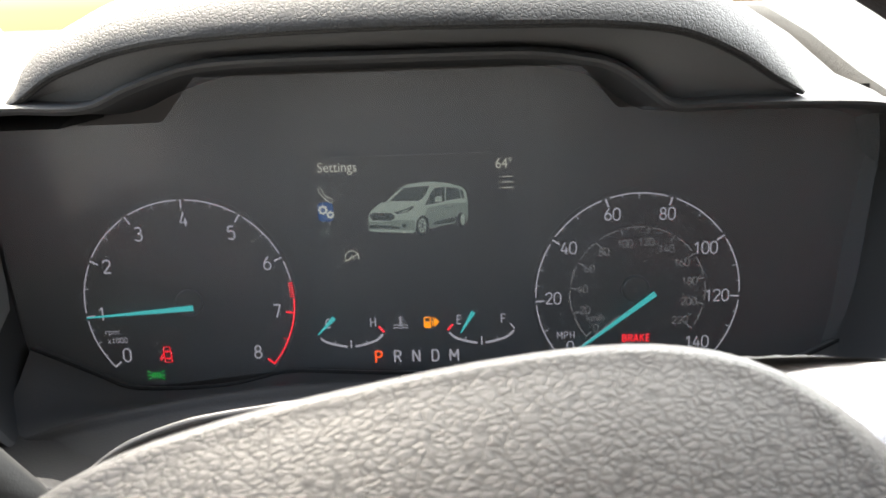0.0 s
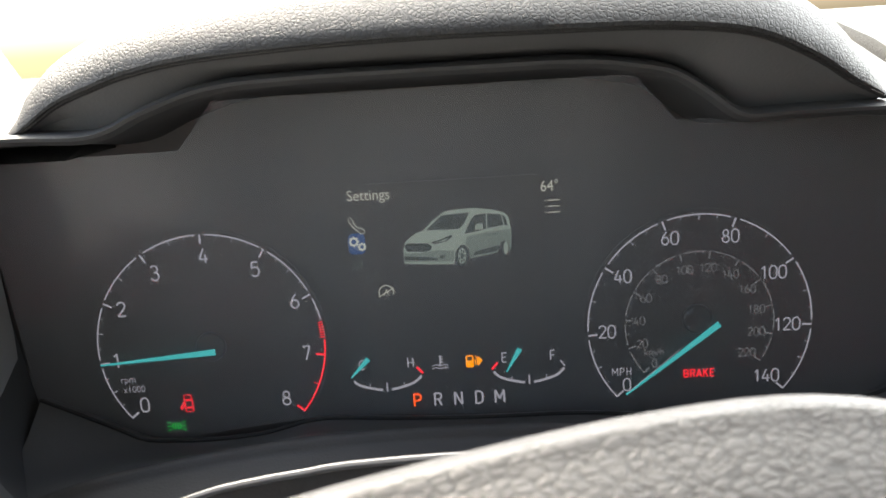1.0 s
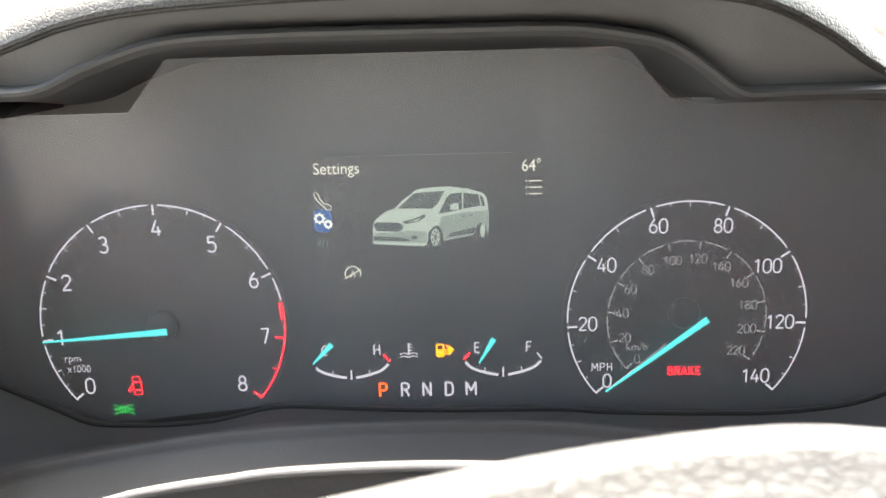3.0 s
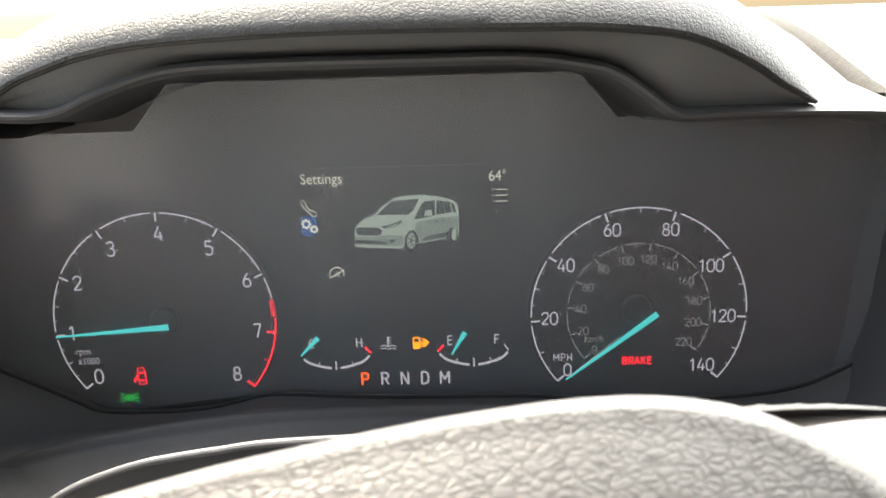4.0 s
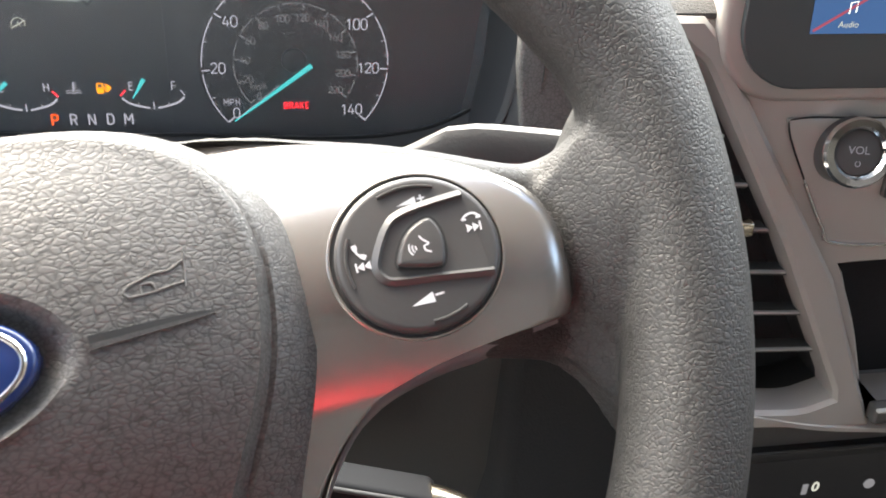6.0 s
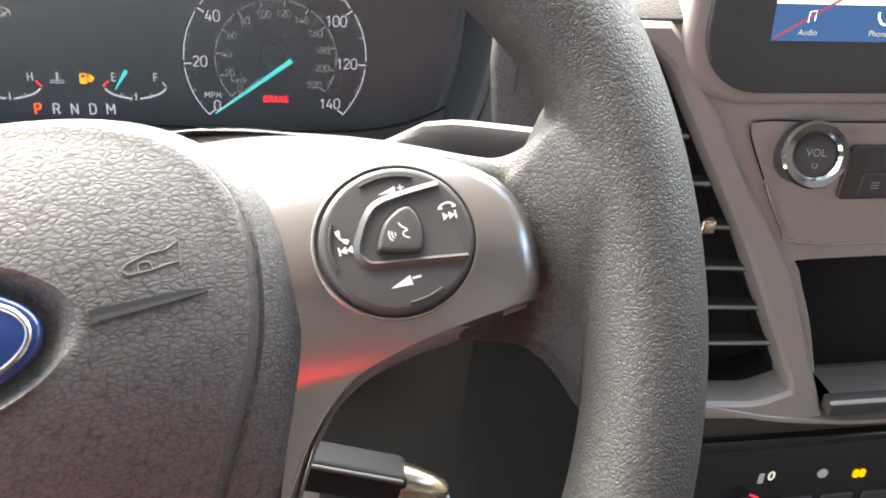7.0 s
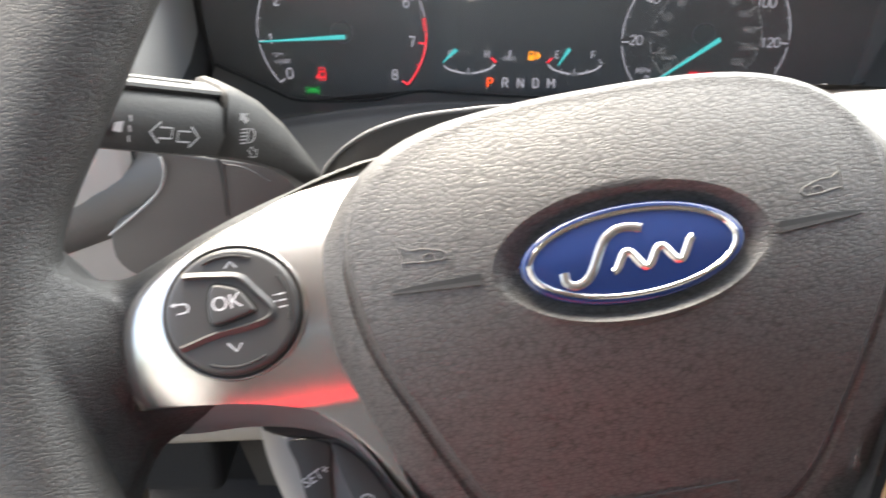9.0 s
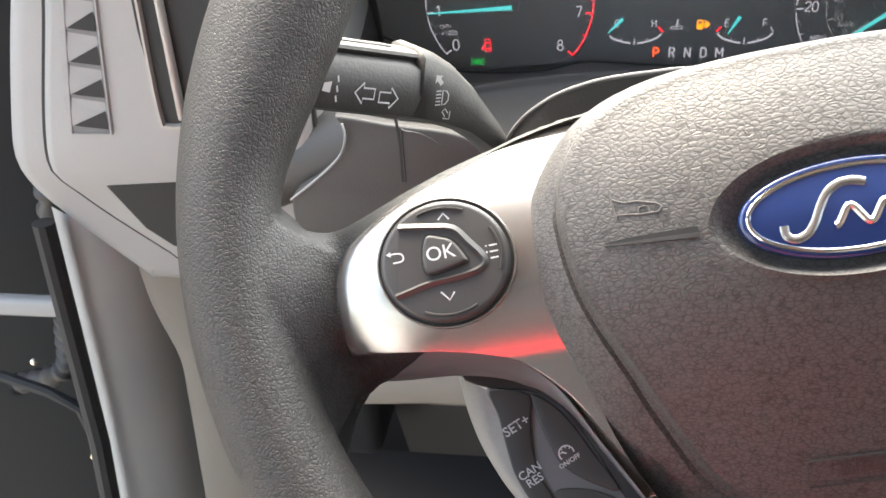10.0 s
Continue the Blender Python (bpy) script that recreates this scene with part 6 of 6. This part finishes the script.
    part("map", flat(bmesh.new(), [(0.2826, 0.0405), (0.50, 0.0405), (0.50, 0.118), (0.2826, 0.118)], 0.0088), NAV_MAP, scr, "pale lit map", smooth=0)
    part("menu_bar", flat(bmesh.new(), [(0.2836, 0.0250), (0.50, 0.0250), (0.50, 0.0403), (0.2826, 0.0403)], 0.0088), NAV_BLUE, scr, "blue lit menu bar", smooth=0)
    part("route_line", stroke(bmesh.new(), [(0.2845, 0.0262), (0.3132, 0.0442), (0.360, 0.0700)], 0.0012, 0.0091), NAV_RED, scr, "red route line", smooth=0)
    lettering("Audio", 0.0036, TFT_G, scr, pose(0.2994, 0.0287, 0.0091), "menu_text")
    lettering("Phone", 0.0036, TFT_G, scr, pose(0.3322, 0.0286, 0.0091), "menu_text")
    bm = stroke(bmesh.new(), [(-0.0012, -0.002), (-0.0012, 0.0024), (0.0016, 0.003), (0.0016, -0.0014)], 0.0006)
    part("music_icon", bm, NAV_MAP, scr, smooth=0, m=pose(0.2996, 0.0350, 0.0091))
    bm = stroke(bmesh.new(), spline([(-0.0018, 0.0028), (-0.0018, 0.0012), (0.0, -0.0016), (0.0022, -0.0026)], 4, False), 0.0010)
    part("phone_icon", bm, NAV_MAP, scr, smooth=0, m=pose(0.3320, 0.0350, 0.0091))

    ac = thing("climate_panel", "black climate control panel with small lit figures", "control panel", P)
    part("panel", slab(bmesh.new(), rrect(0.44, -0.262, 0.36, 0.125, 0.01), -0.02, 0.002, 0.002), GLOSS, ac, "gloss black panel")
    lettering("0", 0.0090, TFT_G, ac, pose(0.3520, -0.2255, 0.0024), "digit", weight=0.03)
    part("seat_icon", box(bmesh.new(), (0.3445, -0.2300, 0.0021), (0.3475, -0.2230, 0.0026)), DIM_G, ac)
    for x in (0.4055, 0.4095):
        part("seat_lamp", slab(bmesh.new(), rrect(x, -0.2285, 0.0032, 0.0052, 0.001), 0.002, 0.003), ORANGE_G, ac, "orange lit seat heater mark", smooth=0)
    part("seat_lamp", slab(bmesh.new(), rrect(0.4275, -0.2475, 0.0060, 0.0034, 0.001), 0.002, 0.003), ORANGE_G, ac, "orange lit mark", smooth=0)
    part("fan_mark", slab(bmesh.new(), arc(0.384, -0.2265, 0.0032, 0, 340, 17), 0.002, 0.0026), DIM_G, ac, smooth=0)
    part("dial", slab(bmesh.new(), arc(0.338, -0.2520, 0.012, 0, 350, 35), 0.002, 0.014, 0.002), BUTTON, ac, "dark temperature dial")
    part("dial_mark", stroke(bmesh.new(), arc(0.338, -0.2520, 0.0142, 20, 75, 8), 0.0014, 0.0024), RED_G, ac, "red arc beside the dial", smooth=0)
    for k in range(4):
        part("key_cap", slab(bmesh.new(), rrect(0.372 + 0.026 * k, -0.2480, 0.020, 0.010, 0.0015), 0.001, 0.0036, 0.0008), BUTTON, ac, "dark key")


fascia_right()


# ---- dashboard end by the driver's door ----
def fascia_left():
    P = gauge_plane(0.300)
    outer = resample(spline([(-0.3020, 0.066), (-0.3260, 0.030), (-0.3500, -0.0480), (-0.3530, -0.0760), (-0.3450, -0.0960), (-0.3090, -0.1430), (-0.2960, -0.1490), (-0.2000, -0.1350), (-0.1950, 0.066)], 5), 90, True)
    def turned(bm):
        # below the vent the face rolls away towards the door sill
        for v in bm.verts:
            d = max(0.0, -0.052 - v.co.y)
            v.co.z -= 0.24 * d * min(1.0, d / 0.03)
        return bm
    single("fascia_end", turned(slab(bmesh.new(), outer, -0.10, 0.008, 0.012, 6)), GREY, "grey plastic end of the dashboard beside the door", "dashboard", P, kind="structure")
    inner = resample(spline([(-0.2980, 0.062), (-0.3080, 0.020), (-0.3275, -0.0520), (-0.3240, -0.0790), (-0.2830, -0.1240), (-0.2740, -0.1280), (-0.2000, -0.1150), (-0.1990, 0.060)], 5), 90, True)
    v = thing("side_vent_panel", "grey vent panel with a narrow demister grille", "air vent", gauge_plane(0.292), group="air vents")
    part("panel_gap", turned(slab(bmesh.new(), inset2(inner, -0.0012), -0.002, 0.0008)), RUBBER, v, "dark joint round the panel")
    part("panel", turned(slab(bmesh.new(), inner, -0.004, 0.0045, 0.006, 5)), GREY, v, "grey plastic panel")
    grille = [(-0.2945, 0.030), (-0.2800, 0.030), (-0.2890, -0.0445), (-0.3095, -0.0445)]
    part("grille_pocket", slab(bmesh.new(), grille, 0.0, 0.0049), LINER, v, "dark demister slot")
    part("grille_rim", stroke(bmesh.new(), grille, 0.0022, 0.0044, closed=True, tall=0.0014), GREY, v)
    for k in range(5):
        z = 0.0235 - 0.0160 * k
        xl, xr = np.interp(z, (-0.0445, 0.030), (-0.3095, -0.2945)), np.interp(z, (-0.0445, 0.030), (-0.2890, -0.2800))
        part("louvre", loft(bmesh.new(), [[(xl, z + 0.0150, 0.0050), (xr, z + 0.0120, 0.0050)], [(xl, z + 0.008, 0.0056), (xr, z + 0.006, 0.0051)], [(xl, z, 0.0054), (xr, z - 0.0012, 0.0054)]], closed=False), GREY, v, smooth=0)
        # flat black triangle painted as the shadow beside each louvre
        part("louvre_shadow", flat(bmesh.new(), [(xl + 0.08 * (xr - xl), z + 0.0004), (xr - 0.0008, z - 0.0014), (xr - 0.0004, z + 0.0080)], 0.0060), RUBBER, v, "flat dark triangle painted as the louvre's shadow", smooth=0)
    # vent mouth is a flat black plate, its dark depth only coloured
    part("vent_mouth", slab(bmesh.new(), resample(spline([(-0.2600, 0.040), (-0.2620, -0.030), (-0.2580, -0.0400), (-0.2440, -0.0380), (-0.2150, -0.0200), (-0.2100, 0.040)], 4), 50, True), 0.002, 0.0050), DOOR_BLACK, v, "flat black plate in place of the vent's dark opening")
    part("vent_frame", stroke(bmesh.new(), spline([(-0.2600, 0.050), (-0.2620, -0.030), (-0.2580, -0.0400), (-0.2440, -0.0380)], 5, False), 0.003, 0.0044, tall=0.003), SILVER, v, "silver vent frame")
    part("vent_slat", box(bmesh.new(), (-0.2520, -0.036, 0.004), (-0.2490, 0.045, 0.009), 0.001), SILVER, v)
    # switch recess likewise: a flat plate, dark by colour instead of depth
    pocket = [(-0.3010, -0.0752), (-0.2600, -0.0715), (-0.2690, -0.1180), (-0.2780, -0.1155), (-0.2897, -0.1036)]
    part("switch_recess_patch", turned(slab(bmesh.new(), pocket, 0.0, 0.0050)), RUBBER, v, "flat dark plate in place of a recessed switch pocket")

    # door aperture
    bm = loft(bmesh.new(), [[(x, y, z) for x, y, z in ((-0.350, 0.30, z0), (-0.338, 0.292, z0), (-0.322, 0.298, z0), (-0.312, 0.31, z0), (-0.300, 0.33, z0))] for z0 in (-0.62, -0.45, -0.3, -0.2, -0.10)], closed=False)
    for vtx in bm.verts:
        vtx.co.x -= 0.02 * max(0, (-0.14 - vtx.co.z)) / 0.3
    single("door_frame", bm, GREY, "grey sheet metal edge of the door opening", "door frame", Matrix.Translation((0, 0.014, 0)), kind="structure", smooth=60)
    bm = tube(bmesh.new(), [(-0.345, 0.296, -0.10), (-0.350, 0.294, -0.25), (-0.368, 0.292, -0.45), (-0.375, 0.29, -0.62)], 0.006, 10)
    single("door_seal", bm, RUBBER, "black rubber door seal", "seal", kind="structure")
    edge = spline([(-0.3140, -0.140), (-0.3125, -0.1580), (-0.3092, -0.1754), (-0.3020, -0.2033), (-0.3025, -0.230), (-0.3037, -0.2555), (-0.3068, -0.3089), (-0.312, -0.42), (-0.318, -0.62)], 4, False)
    bm = loft(bmesh.new(), [[(x, 0.316, z), (x + 0.003, 0.309, z), (x + 0.012, 0.308, z), (x + 0.045, 0.318, z), (x + 0.055, 0.33, z), (x + 0.058, 0.36, z)] for x, z in edge], closed=False)
    single("kick_panel", bm, TRIM_CLOTH, "pale beige trim panel below the dashboard end", "panel", Matrix.Translation((0, 0.010, 0)), kind="structure", smooth=60)
    # pale ledge under the knee panel
    rows = [[(x, y, z - 0.004 * max(0.0, (-0.15 - x) / 0.05)) for x in (-0.26, -0.22, -0.185, -0.165, -0.15, -0.12, -0.06, 0.0, 0.10)] for y, z in ((0.320, -0.165), (0.305, -0.180), (0.298, -0.196), (0.297, -0.208), (0.300, -0.2120), (0.310, -0.2135), (0.33, -0.213))]
    single("knee_ledge", loft(bmesh.new(), rows, closed=False), TRIM_CLOTH, "pale beige ledge under the knee panel", "panel", kind="structure", smooth=50)

    # the open door, dark inside, with its wiring tube and check strap
    m = Matrix.Translation((-0.44, 0.46, 0)) @ pose(0, 0, 0, 0, 0, 200)
    d = thing("driver_door", "open driver door, dark inside, seen from its hinge side", "door", m)
    part("panel", box(bmesh.new(), (-0.10, -0.05, -0.85), (1.05, 0.0, 0.42), 0.02), DOOR_BLACK, d, "black inner panel")
    part("window_frame", tube(bmesh.new(), [(0.04, -0.025, 0.06), (0.30, -0.025, 0.45), (0.55, -0.025, 0.60), (1.0, -0.025, 0.60), (1.03, -0.025, 0.06)], 0.018, 8), RUBBER, d)
    for bx, by, bz, br in ((-0.4021, 0.36, -0.3255, 0.0045), (-0.3906, 0.36, -0.3543, 0.0055), (-0.4272, 0.36, -0.2445, 0.0025)):
        bm = slab(bmesh.new(), arc(0, 0, br, 0, 340, 17), 0.0, br * 0.8, br * 0.5)
        part("fastener", bm, BRASS, d, "pale plated fastener", m=m.inverted() @ gauge_plane(by) @ pose(bx, bz, 0, -20, 15, 0))
    part("hinge_bracket", tube(bmesh.new(), [m.inverted() @ Vector(q) for q in ((-0.46, 0.365, -0.262), (-0.425, 0.362, -0.272), (-0.405, 0.362, -0.285), (-0.40, 0.365, -0.34))], 0.004, 8), RUBBER, d, "dark hinge bracket")
    strap = thing("check_strap", "grey steel strap holding the door open", "door hardware")
    part("bar", box(bmesh.new(), (-0.62, 0.352, -0.203), (-0.355, 0.362, -0.190), 0.003), GREY, strap)
    hose = thing("wiring_tube", "ribbed grey rubber wiring tube between door and body", "hose")
    pts = spline([(-0.372, 0.35, -0.10), (-0.385, 0.36, -0.15), (-0.395, 0.37, -0.19), (-0.41, 0.38, -0.23), (-0.425, 0.385, -0.27), (-0.47, 0.39, -0.29)], 16, False)
    part("bellows", tube(bmesh.new(), pts, [0.0062 + 0.0022 * (k % 4 < 2) for k in range(len(pts))], 14), SHROUD, hose)


fascia_left()


# ---- seats behind the camera ----
def seat(name, x, label):
    s = thing(name, label, "seat", Matrix.Translation((x, -0.56, FLOOR_Z)), group="front seats")
    part("cushion", box(bmesh.new(), (-0.25, -0.28, 0.20), (0.25, 0.26, 0.36), 0.05), SEAT, s)
    bm = box(bmesh.new(), (-0.24, -0.07, 0.0), (0.24, 0.07, 0.62), 0.05)
    part("backrest", bm, SEAT, s, m=pose(0, -0.30, 0.34, 14, 0, 0))
    part("headrest", box(bmesh.new(), (-0.13, -0.05, 0.0), (0.13, 0.05, 0.20), 0.04), SEAT, s, m=pose(0, -0.47, 0.98, 10, 0, 0))
    part("base", box(bmesh.new(), (-0.22, -0.24, 0.0), (0.22, 0.22, 0.21), 0.01), RUBBER, s)
    return s


# unseen seats, dark and set forward in place of a mirrored driver
seat("driver_seat", 0.0, "dark cloth driver seat")
seat("passenger_seat", 0.76, "dark cloth passenger seat")
# red sheet added in place of red clothes mirrored in the trim
rows = []
for k in range(17):
    f = k / 16
    y, z = -0.27 - 0.34 * f, -0.250 - 0.006 * f
    rows.append([(-0.24 + 0.48 * j / 12, y + 0.008 * math.sin(j * 1.7 + k * 0.6), z + 0.010 * math.sin(j * 0.9 + k * 1.3)) for j in range(13)])
single("red_reflection_sheet", loft(bmesh.new(), rows, closed=False), RED_CLOTH, "unseen red cloth added on the driver seat for the red mirrored in the trim", "blanket")
